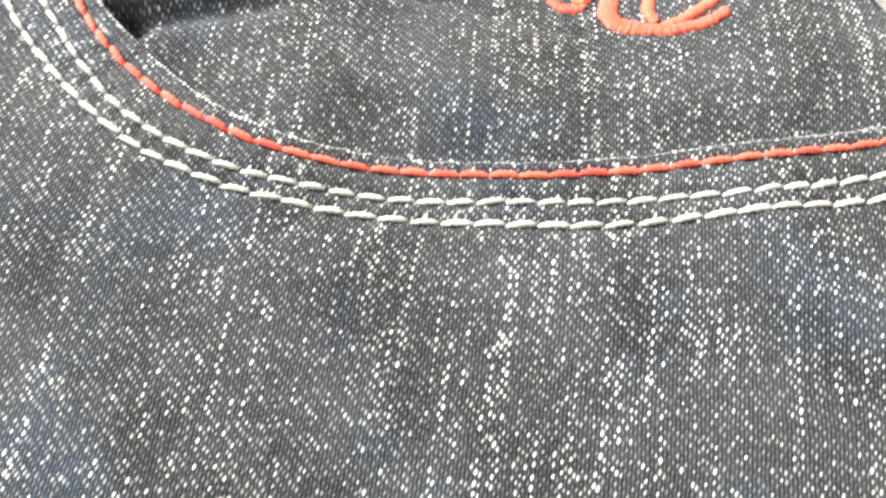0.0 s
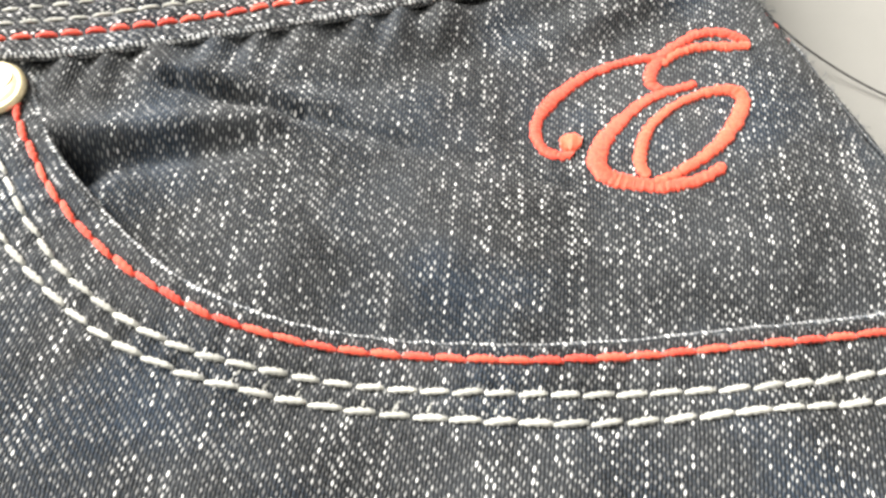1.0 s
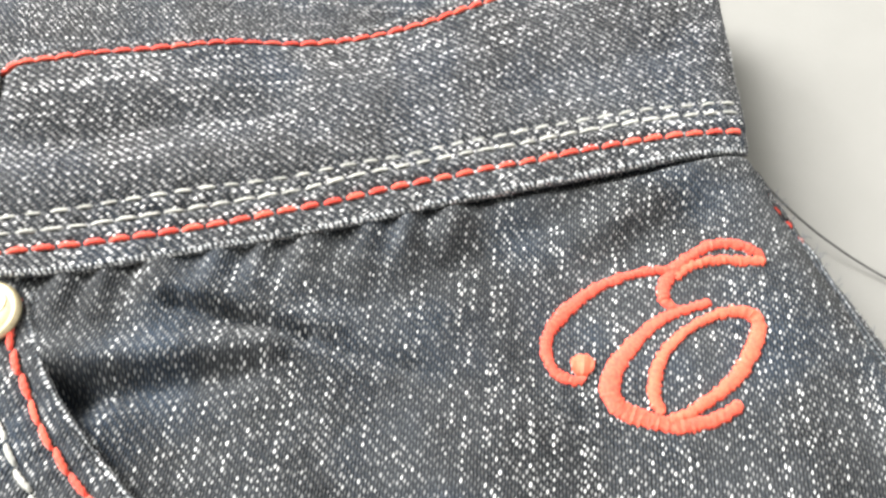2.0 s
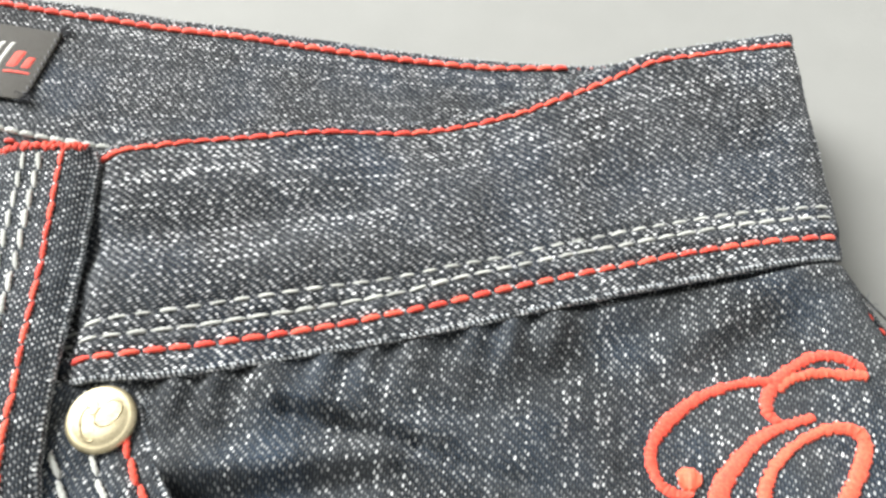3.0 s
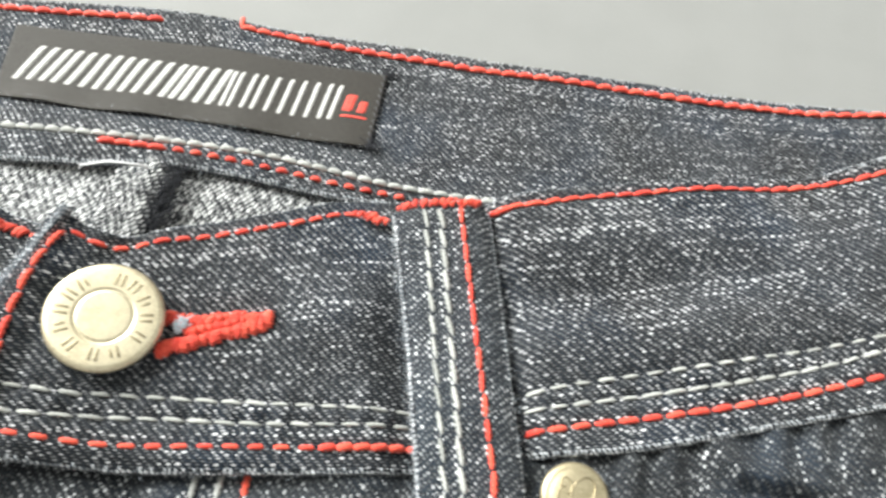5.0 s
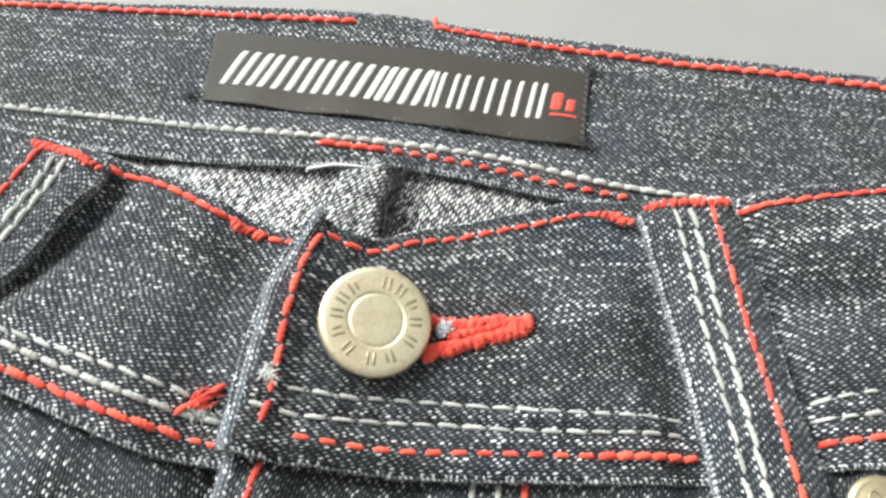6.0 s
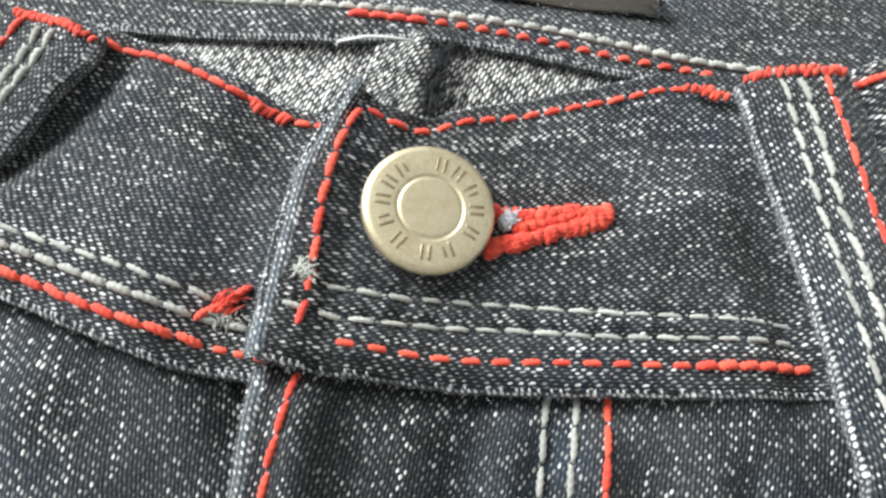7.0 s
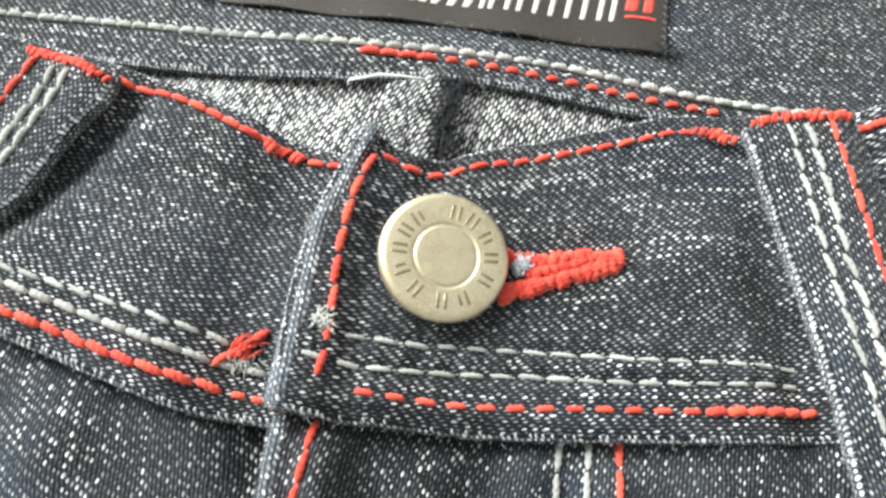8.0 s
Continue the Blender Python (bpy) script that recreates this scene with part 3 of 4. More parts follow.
seam(left_waistband, RED_STITCH, [(-160, 76), (-141.1, 72.7), (-126.8, 69.7), (-117.5, 68.6)], left_band, 3.0, 1.02, -8, 0.2, 1.15)
seam(left_waistband, RED_STITCH, [(-117, 68.5), (-110, 68)], left_band, 2.8, 0.75, 0, 0.0, 0.85)
seam(left_waistband, RED_STITCH, [(-119, 71.5), (-114.6, 75.6)], left_band, 1.6, 1.6, 6, 0.5, 1.2, 0.2)

PLACKET_TOP = [(-106.8, 100.4), (-105, 99.6), (-101.9, 98.7), (-98.4, 98.9), (-93.2, 101.6), (-87.1, 104.4), (-81.7, 106.7), (-74.8, 109.6), (-69.3, 111.7), (-55, 114.2)]
PLACKET_LOW = [(-109.3, 67.4), (-106, 67.3), (-102, 67.4), (-98.6, 67.7), (-93, 68), (-87.2, 68.6), (-78.5, 69.7), (-66.9, 71.4), (-56, 73.1), (-45, 75.2)]
OVERLAP_WHITE = [(-105, 75.6), (-97.3, 76), (-91.5, 77), (-79.2, 78.4), (-67.1, 79.7), (-53, 81.4)]
OVERLAP_WHITE_LOW = [(-108.5, 72.8), (-102.3, 72.6), (-96.8, 73.2), (-85, 75), (-73, 76.3), (-53, 79.4)]


def overlap_bend(x, y):
    """The front edge of the overlap bulges outwards."""
    return x - 2.6 * math.sin(math.pi * min(1.0, max(0.0, (y - 67) / 34))) * math.exp(-((x + 107.5) / 6) ** 2), y


overlap = cloth("waistband_overlap", PLACKET_LOW, PLACKET_TOP, 160, 84, placket, 1.7, DENIM_BAND, jeans, "buttoned waistband overlap of indigo denim",
                seams=[OVERLAP_WHITE, OVERLAP_WHITE_LOW], bend=overlap_bend)
seam(overlap, RED_STITCH, [(-104.9, 98), (-101, 97), (-98.2, 97.3), (-92.9, 99.9), (-86.9, 102.3), (-81.5, 104.6), (-74.7, 107.3), (-69.2, 109.6), (-66, 110)], placket, 2.75, 0.85, 3, 0.05, 0.85)
seam(overlap, RED_STITCH, [(-105.2, 97.7), (-106.3, 93.1), (-106.7, 88.2), (-106.6, 82.7), (-106, 77), (-106, 70.5)], placket, 3.3, 0.92, -5)
seam(overlap, WHITE_STITCH, OVERLAP_WHITE, placket, 3.2, 0.76, -4, 0, 0.72, 0.2)
seam(overlap, WHITE_STITCH, OVERLAP_WHITE_LOW, placket, 3.2, 0.8, -4, 0, 0.75, 0.2)
seam(overlap, RED_STITCH, [(-102.9, 70), (-91.7, 70.6), (-78.7, 72.5), (-64.7, 74.5)], placket, 3.1, 0.72, 0, 0.0, 0.8)
seam(overlap, RED_STITCH, [(-64.7, 74.5), (-51.4, 76.7)], placket, 2.2, 1.05, 6, 0.2, 1.15)


def fold_height(x, y):
    """The worn fold along the front edge, rolling down to the left."""
    middle = -109.4 if y < 88 else -109.4 + (y - 88) * 0.28
    crown = placket(-108.0, y) if y > 67 else front_cloth(-107.5, y)
    return crown + 0.35 - 1.5 * ((x - middle) / 1.6) ** 2


worn_fold = cloth("worn_fold", [(-107.6, 101.6), (-110.2, 95), (-111.6, 88), (-112, 81), (-111.8, 74), (-111.4, 67.3)], [(-105.2, 100.6), (-107.1, 95), (-108, 88), (-108.1, 81), (-107.7, 74), (-107.5, 67.3)], 70, 10, fold_height, 0.8, DENIM_FOLD, overlap, "pale blue worn fold of the overlap")
worn_fold_low = cloth("worn_fold", [(-110.9, 66.6), (-110.6, 60), (-110.5, 50), (-110.6, 30)], [(-107.4, 66.6), (-107.2, 60), (-107.6, 50), (-107.6, 30)], 60, 10, fold_height, 0.8, DENIM_FOLD, front, "pale blue worn fold of the fly")


# belt loops
def loop_height(x, y):
    return 15.4 + 1.5 - 1.5 * ((x - (loop_left(y) + loop_right(y)) / 2) / 7.2) ** 4 + 0.3 * ripple(x, y, 6, 13) - 2.4 * ease((68 - y) / 14) + 1.0 * ease((96 - y) / 20)


belt_loop = cloth("belt_loop", [(-60.4, 110), (-58.7, 104), (-54.6, 88), (-50.5, 69.8), (-47.5, 56)], [(-47.4, 113.9), (-46.0, 110), (-42.5, 93), (-38.3, 71.4), (-35.0, 58)], 100, 18, loop_height, 2.0, DENIM_LOOP, jeans, "belt loop of folded denim", None)
seam(belt_loop, WHITE_STITCH, [(-56.0, 110.9), (-51.8, 90), (-47.7, 70.1), (-45.2, 57)], loop_height, 3.4, 0.92, 8, 0.1, 0.8)
seam(belt_loop, WHITE_STITCH, [(-53.7, 111.3), (-49.6, 91), (-45.5, 70.5), (-42.8, 57)], loop_height, 3.5, 0.96, 9, 0.15, 1.0)
seam(belt_loop, RED_STITCH, [(-50.8, 112.4), (-46.2, 92), (-41.6, 71), (-39, 58)], loop_height, 3.2, 0.95, -4, 0.12, 0.8)
seam(belt_loop, RED_STITCH, [(-60.2, 110.9), (-54, 112.4), (-47.8, 113.6)], over(loop_height, 0.1), 0.4, 3.0, 68, 0.1, 0.62, 0.45)
seam(overlap, RED_STITCH, [(-66.5, 109.9), (-61.5, 109.2)], over(placket, 1.0), 0.4, 3.4, 68, 0.2, 0.7, 0.45)
seam(waistband, RED_STITCH, [(-46.3, 113.3), (-43.5, 114)], front_band, 1.5, 1.6, 3, 0.3, 1.1)


def left_loop_height(x, y):
    return left_band(x, y) + 2.0 + 1.4 * bell(x, y, -145, 100, 6, 10)


left_loop = cloth("belt_loop", [(-157.5, 109.5), (-159, 101), (-163, 88), (-167, 70)], [(-143.4, 106.4), (-143.9, 103.4), (-146.6, 97), (-149, 90), (-155.5, 70)], 70, 16, left_loop_height, 2.6, DENIM_LOOP, jeans, "belt loop of folded denim", None)
seam(left_loop, RED_STITCH, [(-156.5, 109.3), (-149.5, 107.8), (-143.2, 105.6)], over(left_loop_height, 0.1), 0.4, 3.2, 68, 0.1, 0.66, 0.45)
seam(left_loop, RED_STITCH, [(-154.8, 108.6), (-157, 100), (-160, 88)], left_loop_height, 3.3, 0.95)
seam(left_loop, WHITE_STITCH, [(-151.3, 107.2), (-152.5, 100), (-156, 88)], left_loop_height, 3.4, 1.0, 3, 0.2, 1.2)
seam(left_loop, WHITE_STITCH, [(-149, 106.6), (-150, 100), (-153.5, 88)], left_loop_height, 3.4, 1.0, 3, 0.2, 1.2)


# ---- trimmings: embroidery, buttonhole, button, rivet, label ----
def sweep(points, widths, height, rise, pitch, seed):
    """A raised satin-stitch stroke: a domed band along a line, ribbed by its threads."""
    _, long = curve(points, 3)
    count = max(8, int(long / 0.13))
    line, _ = curve(points, count)
    verts, faces, across = [], [], 9
    pick = random.Random(seed)
    jag = [(pick.uniform(-0.2, 0.2), pick.uniform(-0.2, 0.2), pick.uniform(0.82, 1.1)) for _ in range(int(long / pitch) + 3)]
    for i, p in enumerate(line):
        t = i / (count - 1)
        k = min(len(widths) - 2, int(t * (len(widths) - 1)))
        w = widths[k] + (widths[k + 1] - widths[k]) * (t * (len(widths) - 1) - k)
        w *= 1.02 * min(1.0, 0.55 + min(t, 1 - t) * long / 1.2)
        side = (line[min(i + 1, count - 1)] - line[max(i - 1, 0)]).normalized()
        side = Vector((-side.y, side.x))
        s = t * long / pitch
        left, right, high = jag[int(s)]
        rib = 0.5 + 0.5 * math.cos(math.tau * (s % 1.0 - 0.5))
        for j in range(across):
            a = math.pi * j / (across - 1)
            off = math.cos(a) * (w / 2 + (left if j < across // 2 else right))
            q = p + side * off
            lift = rise * math.sin(a) ** 0.6 * high * (0.64 + 0.36 * rib) - 0.12
            verts.append((q.x * MM, q.y * MM, (height(q.x, q.y) + lift) * MM))
    for i in range(count - 1):
        for j in range(across - 1):
            a = i * across + j
            faces.append((a, a + 1, a + across + 1, a + across))
    return verts, faces


def stroke(name, points, widths, height, material, parent, rise=0.7, pitch=0.3, seed=1, label=""):
    verts, faces = sweep(points, widths, height, rise, pitch, seed)
    return mesh_object(name, verts, faces, material, parent, label)


embroidery = stroke("embroidery", [(64.4, 84.7), (58.2, 82), (53.8, 78), (50.9, 73.5), (51.2, 69.6), (54.4, 67.8), (59, 67), (63.7, 68.3), (66.6, 70.3)],
                    (1.2, 1.3, 1.7, 2.3, 2.7, 2.5, 2.0, 1.8, 1.5), facing_cloth, CORAL, jeans, seed=2, label="raised coral red embroidered flourish")
stroke("stroke", [(56.8, 68.4), (56, 71.1), (57.1, 75.7), (60.2, 79.6), (64.7, 82.6), (68.4, 83.4), (70.2, 82), (69.6, 79), (67.2, 74.8), (64.1, 71.6), (59.8, 68.6), (57.4, 67.6)],
       (1.4, 1.6, 1.5, 1.3, 1.3, 1.5, 1.9, 2.0, 1.9, 1.6, 1.4, 1.2), over(facing_cloth, 0.05), CORAL, embroidery, seed=3)
stroke("stroke", [(72.2, 92), (69.2, 93.6), (65.1, 93.3), (61.3, 90.9), (58.9, 87.8), (58.2, 84.9), (59.8, 83.5)], (1.4, 1.5, 1.5, 1.5, 1.7, 1.7, 1.3), facing_cloth, CORAL, embroidery, seed=4)
stroke("stroke", [(72.2, 91.2), (68.6, 91), (65, 90.9), (61.8, 89.8), (60, 88)], (1.5, 1.5, 1.3, 1.3, 1.0), over(facing_cloth, 0.03), CORAL, embroidery, seed=5)
stroke("stroke", [(60, 89.6), (54.1, 88.5), (48.8, 86), (44.4, 82), (42.4, 78.1), (43.1, 74.4), (45.3, 72.7), (47.4, 72.8)], (1.2, 1.3, 1.4, 1.7, 2.0, 1.7, 1.4, 1.5), facing_cloth, CORAL, embroidery, seed=6)
stroke("stroke", [(45.6, 74.6), (47, 74.8), (48.5, 74.6)], (2.6, 3.3, 2.8), over(facing_cloth, 0.1), CORAL, embroidery, 0.9, seed=7)


# buttonhole, worked in close red thread
def worked_edge(points, length, seed, wide=1.0):
    seam(overlap, RED_STITCH, points, placket, 0.4, length / 0.4 / 1.1, 70 + 12 * (seed % 2), 0.45, wide, 0.45)


worked_edge([(-89, 88.4), (-84.1, 88.9), (-79, 90.3), (-75.2, 91)], 2.1, 1, 1.15)
worked_edge([(-88.6, 84.0), (-83.2, 86.3), (-79, 88.5), (-75.4, 90.2)], 2.1, 2, 1.15)
worked_edge([(-80, 89.6), (-75, 90.7)], 2.4, 3, 1.2)
seam(overlap, RED_STITCH, [(-88.6, 88.2), (-84.1, 88.6), (-75.4, 90.7)], placket, 0.7, 2.4, -55, 0.6, 0.95, 0.5)
seam(overlap, RED_STITCH, [(-88.2, 84.3), (-83.2, 86.5), (-75.8, 90.1)], placket, 0.7, 2.4, -50, 0.6, 0.95, 0.5)
worked_edge([(-86, 86.9), (-80, 89), (-76, 90.4)], 1.5, 4, 1.1)


def lathe(name, profile, material, parent, at, tilt, label="", around=72):
    """A turned metal piece from its outline of radius and height."""
    verts, faces = [], []
    for r, z in profile:
        for k in range(around):
            a = math.tau * k / around
            verts.append((r * math.cos(a) * MM, r * math.sin(a) * MM, z * MM))
    for i in range(len(profile) - 1):
        for k in range(around):
            a, b = i * around + k, i * around + (k + 1) % around
            faces.append((a, a + around, b + around, b))
    ob = mesh_object(name, verts, faces, material, parent, label)
    ob.matrix_basis = pose(at[0] * MM, at[1] * MM, at[2] * MM, *tilt)
    return ob


def bar(name, parent, material, cx, cy, wide, tall, turn, z, deep=0.12):
    """A small plain bar with softened edges, lying flat."""
    bm = bmesh.new()
    slab(bm, -wide / 2 * MM, wide / 2 * MM, -tall / 2 * MM, tall / 2 * MM, -deep * MM, deep * MM)
    bmesh.ops.bevel(bm, geom=list(bm.edges), offset=min(wide, tall, deep) * 0.4 * MM, segments=2, affect="EDGES", profile=0.6)
    ob = part(name, bm, material, parent)
    ob.matrix_basis = pose(cx * MM, cy * MM, z * MM, 0, 0, turn)
    return ob


BUTTON_AT = (-95.4, 86.1, placket(-95.4, 86.1) + 2.0)
button = lathe("button", [(0.02, 0.99), (1.8, 1.0), (3.15, 0.99), (3.35, 0.98), (3.45, 0.9), (3.6, 0.84), (3.75, 0.9), (3.85, 0.98), (4.05, 0.99), (5.4, 1.0), (6.5, 0.98), (6.75, 0.96), (7.1, 0.84), (7.38, 0.52), (7.46, 0.15), (7.0, -0.2), (6.0, -0.35), (3.2, -0.4), (2.8, -2.4)],
               BRASS, jeans, BUTTON_AT, (4, 15, 0), "worn brass shank button with a ringed face")
for n, a in enumerate((-58, -85, -121, -150, -176, 160, 137, 86, 63, 36, 10, -20)):
    c, d = math.cos(radians(a)), math.sin(radians(a))
    for off in (-0.42, 0.42):
        bar("mark", button, BRASS_DARK, 5.2 * c - off * d, 5.2 * d + off * c, 0.34, 1.7 if off > 0 or n % 3 else 1.2, a - 90, 0.93)

RIVET_BRASS = brass("yellowed_brass", (0.66, 0.585, 0.4), (0.46, 0.4, 0.26))
RIVET_AT = (-31.4, 72.6, front_cloth(-31.4, 72.6) + 0.75)
rivet = lathe("rivet", [(0.02, 0.95), (2.0, 0.9), (3.25, 0.78), (3.5, 0.62), (3.7, 0.66), (4.1, 0.5), (4.4, 0.15), (4.35, -0.2), (4.0, -0.45), (3.0, -0.6), (2.0, -1.0)], RIVET_BRASS, jeans, RIVET_AT, (3, 2, 0), "round brass pocket rivet with engraved swirl")


def wire(name, points, radius, material, parent=None, label="", taper=1.0, sides=6):
    """A thin round thread or wire through points in space, in millimetres."""
    pts = [Vector(p) for p in points]
    verts, faces = [], []
    for i, p in enumerate(pts):
        x = (pts[min(i + 1, len(pts) - 1)] - pts[max(i - 1, 0)]).normalized()
        y = x.cross(Vector((0.13, 0.31, 0.94))).normalized()
        z = x.cross(y)
        r = radius * (1 + (taper - 1) * i / (len(pts) - 1))
        for k in range(sides):
            a = math.tau * k / sides
            q = p + (y * math.cos(a) + z * math.sin(a)) * r
            verts.append((q.x * MM, q.y * MM, q.z * MM))
    for i in range(len(pts) - 1):
        for k in range(sides):
            a, b = i * sides + k, i * sides + (k + 1) % sides
            faces.append((a, b, b + sides, a + sides))
    return mesh_object(name, verts, faces, material, parent, label)


def swirl(cx, cy, rx, ry, start, end, turn):
    out = []
    for k in range(25):
        a = radians(start + (end - start) * k / 24)
        x, y = rx * math.cos(a), ry * math.sin(a)
        b = radians(turn)
        px, py = cx + x * math.cos(b) - y * math.sin(b), cy + x * math.sin(b) + y * math.cos(b)
        out.append((px, py, 0.93 - 0.012 * (px * px + py * py)))
    return out


wire("mark", swirl(0.9, 0.8, 1.9, 1.35, -200, 150, 60), 0.13, BRASS_DARK, rivet)
wire("mark", swirl(-1.0, -0.9, 1.1, 2.2, 70, 290, 20), 0.13, BRASS_DARK, rivet)
wire("mark", swirl(-1.3, 1.3, 0.7, 1.0, -100, 200, 10), 0.12, BRASS_DARK, rivet)

# woven label on the back waistband: its lettering as plain bars
def label_height(x, y):
    return back_band(x, y) + 0.75 + 0.3 * math.sin(x * 0.33 + 0.1 * y) * bell(0, y, 0, 128, 1, 14)



woven_label = cloth("woven_label", [(-138.4, 129.2), (-120, 128.4), (-100, 128.9), (-85, 128.5), (-68.7, 128.6)], [(-141.4, 146.9), (-120, 146.9), (-100, 147.2), (-85, 146.4), (-68.4, 146)], 80, 24, label_height, 0.5, LABEL_BLACK, jeans,
                    "black woven label with plain white and red bars", 0, LABEL_BLACK)


def label_bar(x0, x1, y0, y1, slant, material):
    """A woven bar that follows the label."""
    verts, uvs, faces, nu, nv = [], [], [], 5, 9
    for i in range(nu):
        for j in range(nv):
            y = y0 + (y1 - y0) * j / (nv - 1)
            x = x0 + (x1 - x0) * i / (nu - 1) + slant * (y - y0)
            inside = 0 < i < nu - 1 and 0 < j < nv - 1
            verts.append((x * MM, y * MM, (label_height(x, y) + (0.16 if inside else -0.05)) * MM))
            uvs.append((x, y))
    for i in range(nu - 1):
        for j in range(nv - 1):
            a = i * nv + j
            faces.append((a, a + nv, a + nv + 1, a + 1))
    mesh_object("bar", verts, faces, material, woven_label, "", False, uvs)


def word(x, widths, foot, tall, slant, stem, gap):
    """A word as plain bars, two or three for each character."""
    for w in widths:
        n = 3 if w > 5 else 2
        for k in range(n):
            left = x + k * (w - stem) / (n - 1)
            label_bar(left, left + stem, foot, foot + tall, slant, LABEL_WHITE)
        x += w + gap


word(-136.8, (4.1, 3.7, 4.1, 6.4, 4.1, 5.2, 4.0), 133.5, 9.0, 0.24, 1.5, 1.05)
word(-97.7, (2.4, 2.9, 3.5, 3.5, 2.9), 133.4, 8.9, 0.1, 1.0, 1.5)
label_bar(-75.2, -73.0, 135.9, 140.2, 0.1, LABEL_RED)
label_bar(-72.4, -70.7, 135.9, 138.9, 0.1, LABEL_RED)
label_bar(-75.4, -69.9, 134.5, 135.1, 0.0, LABEL_RED)
seam(woven_label, stitch_mesh("dark_stitch", 0.2, LINT), [(-68.9, 129), (-68.7, 146)], label_height, 1.5, 0.8, 30)

seam(back_waistband, RED_STITCH, [(-98.9, 154.0), (-99.3, 157)], back_band, 2.2, 1.0)

# side seam allowance and frayed yarns
def allowance_height(x, y):
    d = x - side_x(y)
    return 10.6 - 0.4 * max(0.0, d - 2.0) ** 1.3 + 0.5 * ripple(x, y, 5, 11)


allowance = cloth("side_seam_allowance", [(side_x(y) + 2.3 - 1.2 * ease((y - 98) / 12), y) for y in (-35, 26, 55, 78.7, 88.6, 97, 110.2)], [(147, -33), (118, 29), (104, 58), (92.4, 80), (86, 91.6), (81, 99.7), (76.4, 110.6)], 150, 10, allowance_height, 1.5, DENIM_LOOP, jeans, "frayed side seam edge of worn denim", None, DENIM_FOLD)
seam(allowance, RED_STITCH, [(75.3, 110), (76.6, 106.8), (78.4, 103), (82.2, 97.2)], allowance_height, 2.9, 0.45, 0, -0.15, 0.5, 0.3)
fray = random.Random(11)


def fibre(x, y, z, angle, size, curl):
    out, a, rise = [], angle, fray.uniform(0.2, 0.7)
    for k in range(8):
        out.append((x, y, z + rise * size * math.sin(math.pi * k / 7) * 0.5))
        a += curl / 7
        x, y = x + math.cos(a) * size / 7, y + math.sin(a) * size / 7
    return out


def tuft(name, places, material, parent, label, radius=0.07):
    """Many loose fibres joined into one part."""
    verts, faces = [], []
    for p in places:
        ob = wire("fibre", p, radius, material, None, "", 0.4, 4)
        first = len(verts)
        verts += [tuple(v.co) for v in ob.data.vertices]
        faces += [tuple(first + k for k in f.vertices) for f in ob.data.polygons]
        bpy.data.objects.remove(ob)
    return tagged(mesh_object(name, verts, faces, material, parent, label), kind="stuff")


YARN = plain("grey_blue_yarn", (0.09, 0.1, 0.12), (0.17, 0.185, 0.21), 900.0, 0.85, 2000.0, 0.00003)
tuft("frayed_edge", [fibre(side_x(y) + fray.uniform(2.2, 4.0), y + 1, 9.4, radians(fray.uniform(-10, 90)), fray.uniform(0.5, 1.6), radians(fray.uniform(-90, 90))) for y in [fray.uniform(55, 106) for _ in range(110)]], YARN, jeans, "loose grey yarns fraying from the seam")
wire("loop_yarn", [(p.x, p.y, 10.2) for p in curve([(80.6, 93.4), (82.6, 93.9), (84.4, 92.8), (85.0, 90.8), (84.2, 88.6)], 24)[0]], 0.13, YARN, jeans)

# seam at the centre of the back, and its loose ends
back_seam = cloth("back_seam", [(-109, 92), (-108.6, 105), (-108.2, 118)], [(-99.5, 92), (-99.2, 105), (-99, 118)], 40, 14, over(back_cloth, 1.1), 0.9, DENIM_INSIDE, jeans, "pressed seam allowance, pale wrong side of denim", -20, DENIM)
DARK_YARN = plain("black_yarn", (0.015, 0.016, 0.02), (0.03, 0.032, 0.04), 900.0, 0.85, 2000.0, 0.00003)
tuft("dark_fray", [fibre(fray.gauss(-99.5, 1.2), fray.uniform(104, 117), back_cloth(-99.5, 110) + 1.2, radians(fray.uniform(60, 120)), fray.uniform(2, 5), radians(fray.uniform(-120, 120))) for _ in range(150)], DARK_YARN, jeans, "dark frayed yarn ends along the seam", 0.12)
tuft("dark_fray", [fibre(fray.uniform(-106.5, -103.5), fray.uniform(103, 110), back_cloth(-105, 108) + 2.0, radians(fray.uniform(0, 180)), fray.uniform(1.5, 4), radians(fray.uniform(-160, 160))) for _ in range(22)], DARK_YARN, jeans, "dark frayed yarn ends along the seam", 0.1)

# lint and thread ends
for cx, cy in ((-68.0, 146.6), (-140.6, 129.8), (-68.4, 129.0)):
    tuft("dark_fray", [fibre(cx + fray.gauss(0, 0.5), cy + fray.gauss(0, 0.5), label_height(cx, cy) + 0.1, radians(fray.uniform(0, 360)), fray.uniform(0.8, 2.0), radians(fray.uniform(-120, 120))) for _ in range(30)], DARK_YARN, woven_label, "dark thread ends at the label's corner", 0.1)
tuft("lint", [fibre(-86.6 + fray.gauss(0, 0.4), 87.9 + fray.gauss(0, 0.4), placket(-86.4, 88.2) + fray.uniform(0.3, 1.2), radians(fray.uniform(0, 360)), fray.uniform(0.5, 1.1), radians(fray.uniform(-300, 300))) for _ in range(150)], FLUFF, jeans, "pale blue lint caught in the buttonhole", 0.14)
tuft("thread_end", [fibre(-106.6 + fray.gauss(0, 0.5), 76.6 + fray.gauss(0, 0.5), placket(-106.6, 76) + fray.uniform(0.1, 0.6), radians(fray.uniform(0, 360)), fray.uniform(0.4, 0.8), radians(fray.uniform(-300, 300))) for _ in range(60)], WHITE, jeans, "ecru thread knot", 0.2)
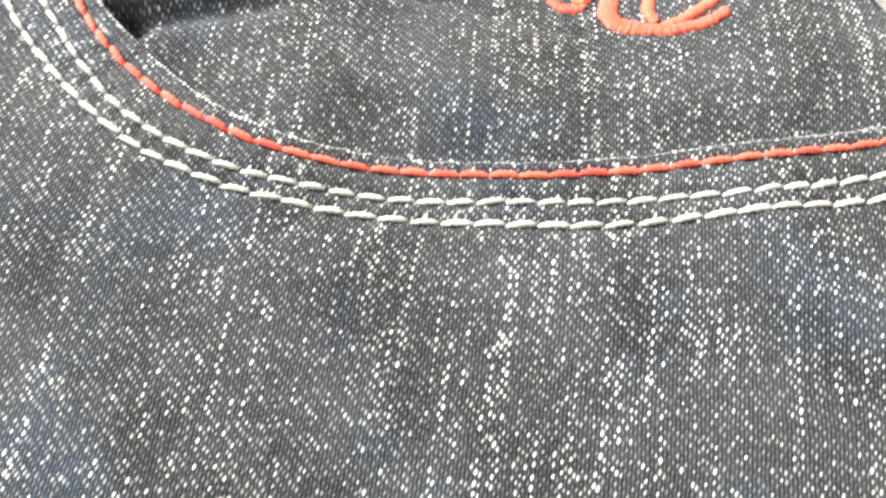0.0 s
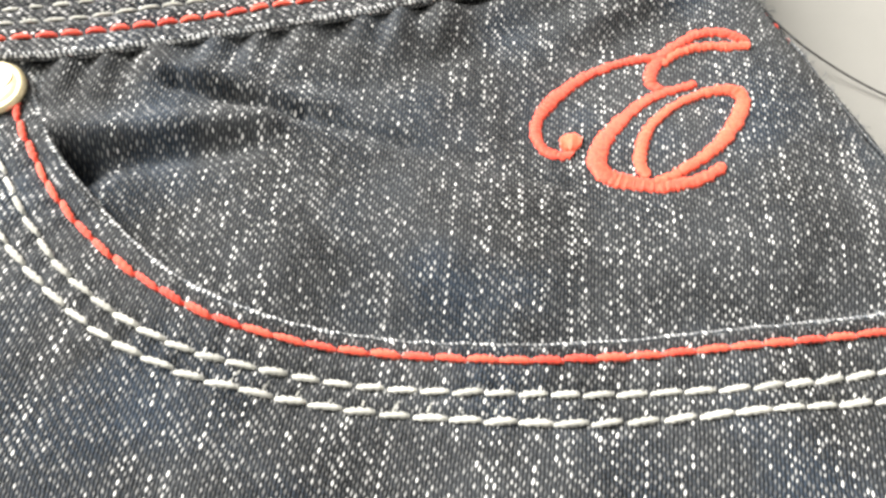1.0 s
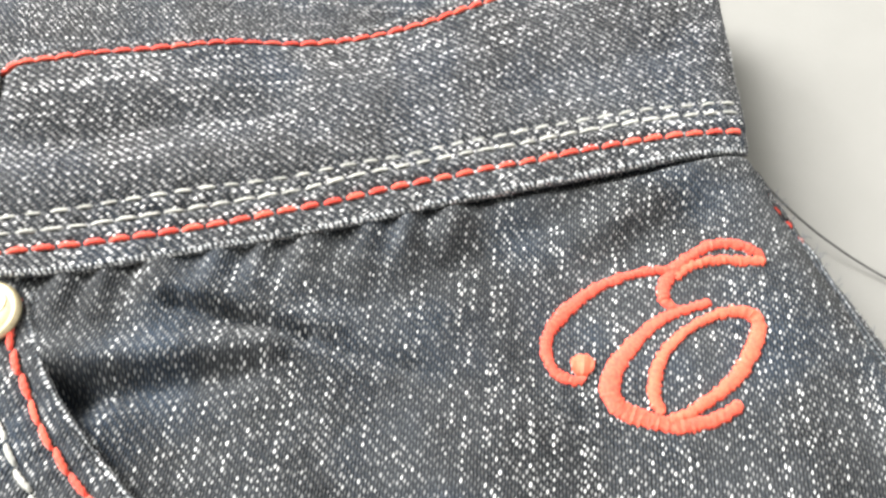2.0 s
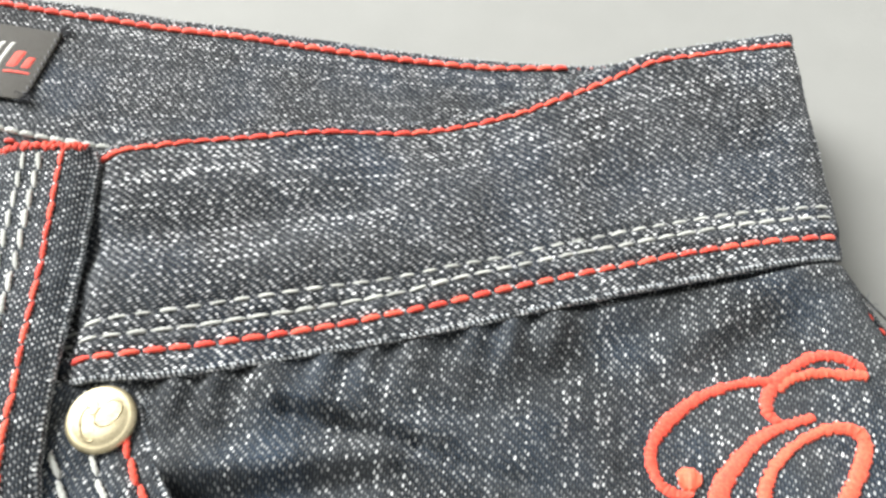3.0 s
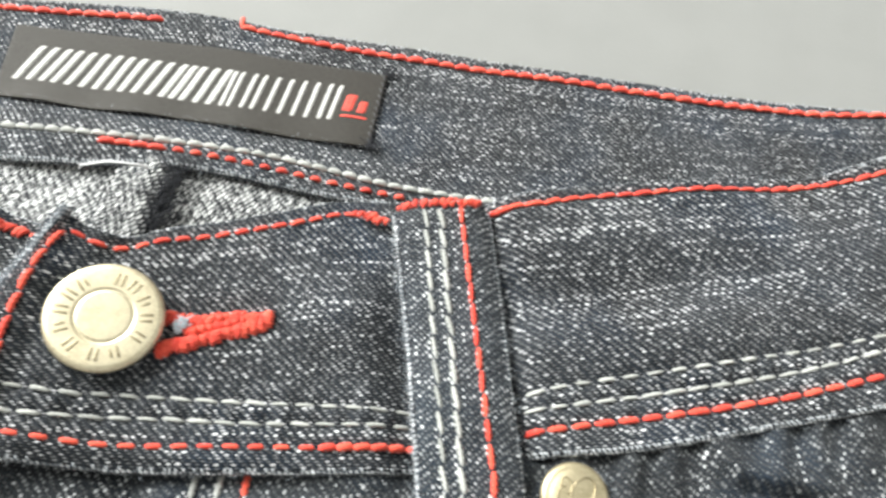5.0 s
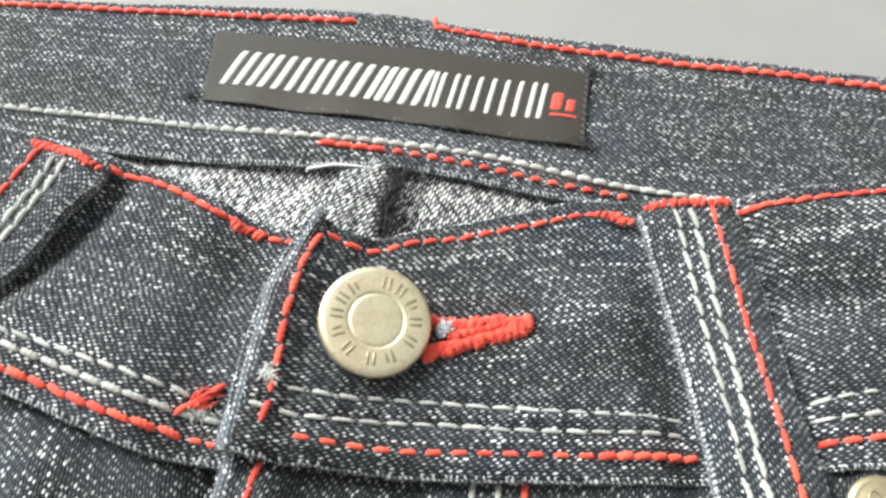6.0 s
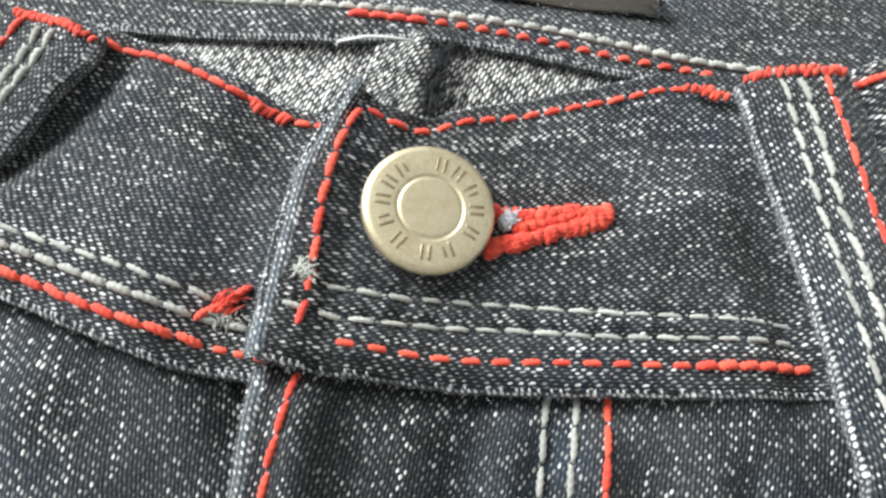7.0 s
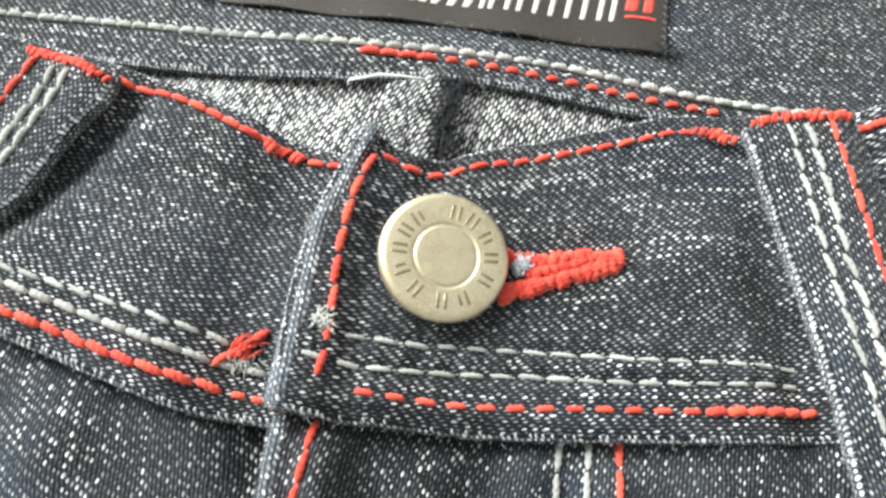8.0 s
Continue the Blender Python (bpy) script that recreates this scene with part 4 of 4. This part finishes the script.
tuft("thread_end", [fibre(-116.5 + fray.gauss(0, 1.2), 71.9 + fray.gauss(0, 0.5), left_band(-116, 72) + fray.uniform(0.2, 0.7), radians(fray.uniform(0, 360)), fray.uniform(0.7, 1.8), radians(fray.uniform(-200, 200))) for _ in range(50)], WHITE, jeans, "frayed ecru thread ends", 0.11)
tuft("thread_end", [fibre(-116.8 + fray.gauss(0, 0.5), 73.3 + fray.gauss(0, 0.5), left_band(-116, 74) + fray.uniform(0.3, 0.9), radians(fray.uniform(30, 70)), fray.uniform(1.0, 2.0), radians(fray.uniform(-60, 60))) for _ in range(40)], RED, jeans, "frayed red thread ends", 0.2)



def fuzz(line, height, count, size, material, parent, seed, name="edge_fuzz", lift=0.0):
    """Fine fibres standing off a cut or worn edge."""
    pick = random.Random(seed)
    knots, _ = curve(line, 300)
    places = []
    for _ in range(count):
        p = knots[pick.randrange(300)]
        x, y, a = p.x + pick.gauss(0, 0.35), p.y + pick.gauss(0, 0.35), pick.uniform(0, math.tau)
        long, turn, z = pick.uniform(0.4, 1.0) * size, pick.uniform(-2.5, 2.5), height(p.x, p.y) + lift - 0.2
        up = pick.uniform(0.1, 0.7)
        row = []
        for k in range(5):
            row.append((x, y, z + up * long * k / 4))
            x, y, a = x + math.cos(a) * long / 4, y + math.sin(a) * long / 4, a + turn / 4
        places.append(row)
    tuft(name, places, material, parent, "fine pale fibres along the worn edge", 0.035)


PALE_FIBRE = plain("pale_blue_fibre", (0.3, 0.34, 0.39), (0.42, 0.46, 0.5), 900.0, 0.85, 2000.0, 0.00003)
fuzz(BAND_LOW, front_band, 260, 1.1, PALE_FIBRE, waistband, 21, lift=-0.5)
fuzz(BAND_TOP, front_band, 240, 1.0, PALE_FIBRE, waistband, 22)
fuzz(BACK_TOP, back_band, 420, 1.2, PALE_FIBRE, back_waistband, 23)
fuzz(BACK_LOW, back_band, 300, 1.1, PALE_FIBRE, back_waistband, 24)
fuzz(POCKET_EDGE, front_cloth, 320, 1.0, PALE_FIBRE, front, 25)
fuzz(PLACKET_TOP, placket, 160, 1.3, DARK_YARN, overlap, 26)
fuzz([(-107, 101.2), (-109.2, 95), (-110.4, 88), (-110.8, 81), (-110.5, 74), (-110.2, 67.5), (-110, 50)], fold_height, 420, 0.8, PALE_FIBRE, overlap, 27)
fuzz([(-61.1, 109.8), (-55.3, 88), (-51.2, 69.8)], loop_height, 200, 1.1, PALE_FIBRE, belt_loop, 28)
fuzz([(-47, 113.9), (-42.3, 93), (-38.1, 71.4)], loop_height, 160, 0.9, PALE_FIBRE, belt_loop, 29)
fuzz([(-143.2, 106.4), (-143.7, 103.4), (-146.4, 97), (-148.8, 90), (-153, 78)], left_loop_height, 200, 1.3, PALE_FIBRE, left_loop, 30)
fuzz(PLACKET_LOW, placket, 200, 1.0, PALE_FIBRE, overlap, 31, lift=-0.5)
fuzz(LEFT_LOW, left_band, 200, 1.0, PALE_FIBRE, left_waistband, 32, lift=-0.5)
fuzz([(-138.4, 129), (-100, 128.7), (-68.7, 128.4)], label_height, 160, 0.7, PALE_FIBRE, woven_label, 33)

def edge_yarns(line, height, parent, seed, side=-1, keep=0.8, thick=0.9, pitch=0.75):
    """Pale weft yarns showing side by side where a folded edge has worn. side: -1 below the line, 1 above it."""
    pick = random.Random(seed)
    _, long = curve(line, 3)
    count = int(long / pitch)
    knots, _ = curve(line, count)
    places = []
    for k in range(1, count - 1):
        if pick.random() > keep:
            continue
        along = (knots[k + 1] - knots[k - 1]).normalized()
        out = Vector((-along.y, along.x)) * side
        p = knots[k] + along * pick.gauss(0, 0.1)
        z, size, skew = height(p.x, p.y), pick.uniform(0.6, 1.1), along * 0.25
        places.append([(q.x, q.y, z + h) for q, h in ((p - out * 0.3 * size - skew, -0.16), (p - out * 0.12 * size, 0.03), (p + out * 0.08, 0.02), (p + out * 0.22 + skew * 0.5, -0.18 * thick), (p + out * 0.3 + skew, -0.38 * thick * size))])
    tuft("edge_yarn", places, EDGE_YARN, parent, "row of pale worn yarns along a folded edge", 0.2)


EDGE_YARN = plain("worn_weft_yarn", (0.34, 0.37, 0.4), (0.62, 0.64, 0.66), 700.0, 0.85, 2000.0, 0.00004)
edge_yarns(BAND_LOW, front_band, waistband, 41, -1, 0.85, 1.4)
edge_yarns(BAND_TOP, front_band, waistband, 42, 1, 0.6)
edge_yarns(BACK_LOW, back_band, back_waistband, 43, -1, 0.85, 1.2, 0.8)
edge_yarns(BACK_TOP, back_band, back_waistband, 44, 1, 0.55)
edge_yarns(PLACKET_LOW, placket, overlap, 45, -1, 0.6)
edge_yarns(LEFT_LOW, left_band, left_waistband, 46, -1, 0.75)
edge_yarns([(-60.7, 110), (-59.0, 104), (-54.9, 88), (-50.8, 69.8)], loop_height, belt_loop, 47, -1, 0.55)
edge_yarns([(-143.4, 106.4), (-143.9, 103.4), (-146.6, 97), (-149, 90), (-153, 78)], left_loop_height, left_loop, 48, 1, 0.4)

staple = wire("staple", [(-113.4, 113.4, 10.8), (-113.2, 113.6, 11.5), (-109.1, 114.8, 11.8), (-106, 115, 11.8), (-102.8, 115.1, 11.5), (-102.6, 115.0, 10.8)], 0.22, STAPLE, None, "", 1.0, 8)
tagged(staple, "thin white staple through the inner waistband edge", "staple")
hair = wire("loose_thread", [tuple(p) for p in curve([(71, 114.5, 11), (74, 113.2, 10), (77, 111.3, 8.4), (80.6, 109.3, 6.4), (85.7, 106.4, 4), (91, 103.1, 2.6), (97.5, 99.6, 1.4), (105, 96, 0.8), (114, 92.5, 0.5), (124, 89.5, 0.4)], 60)[0]], 0.2, LINT, None, "", 0.9, 6)
tagged(hair, "single dark loose thread lying across the pale table", "thread")
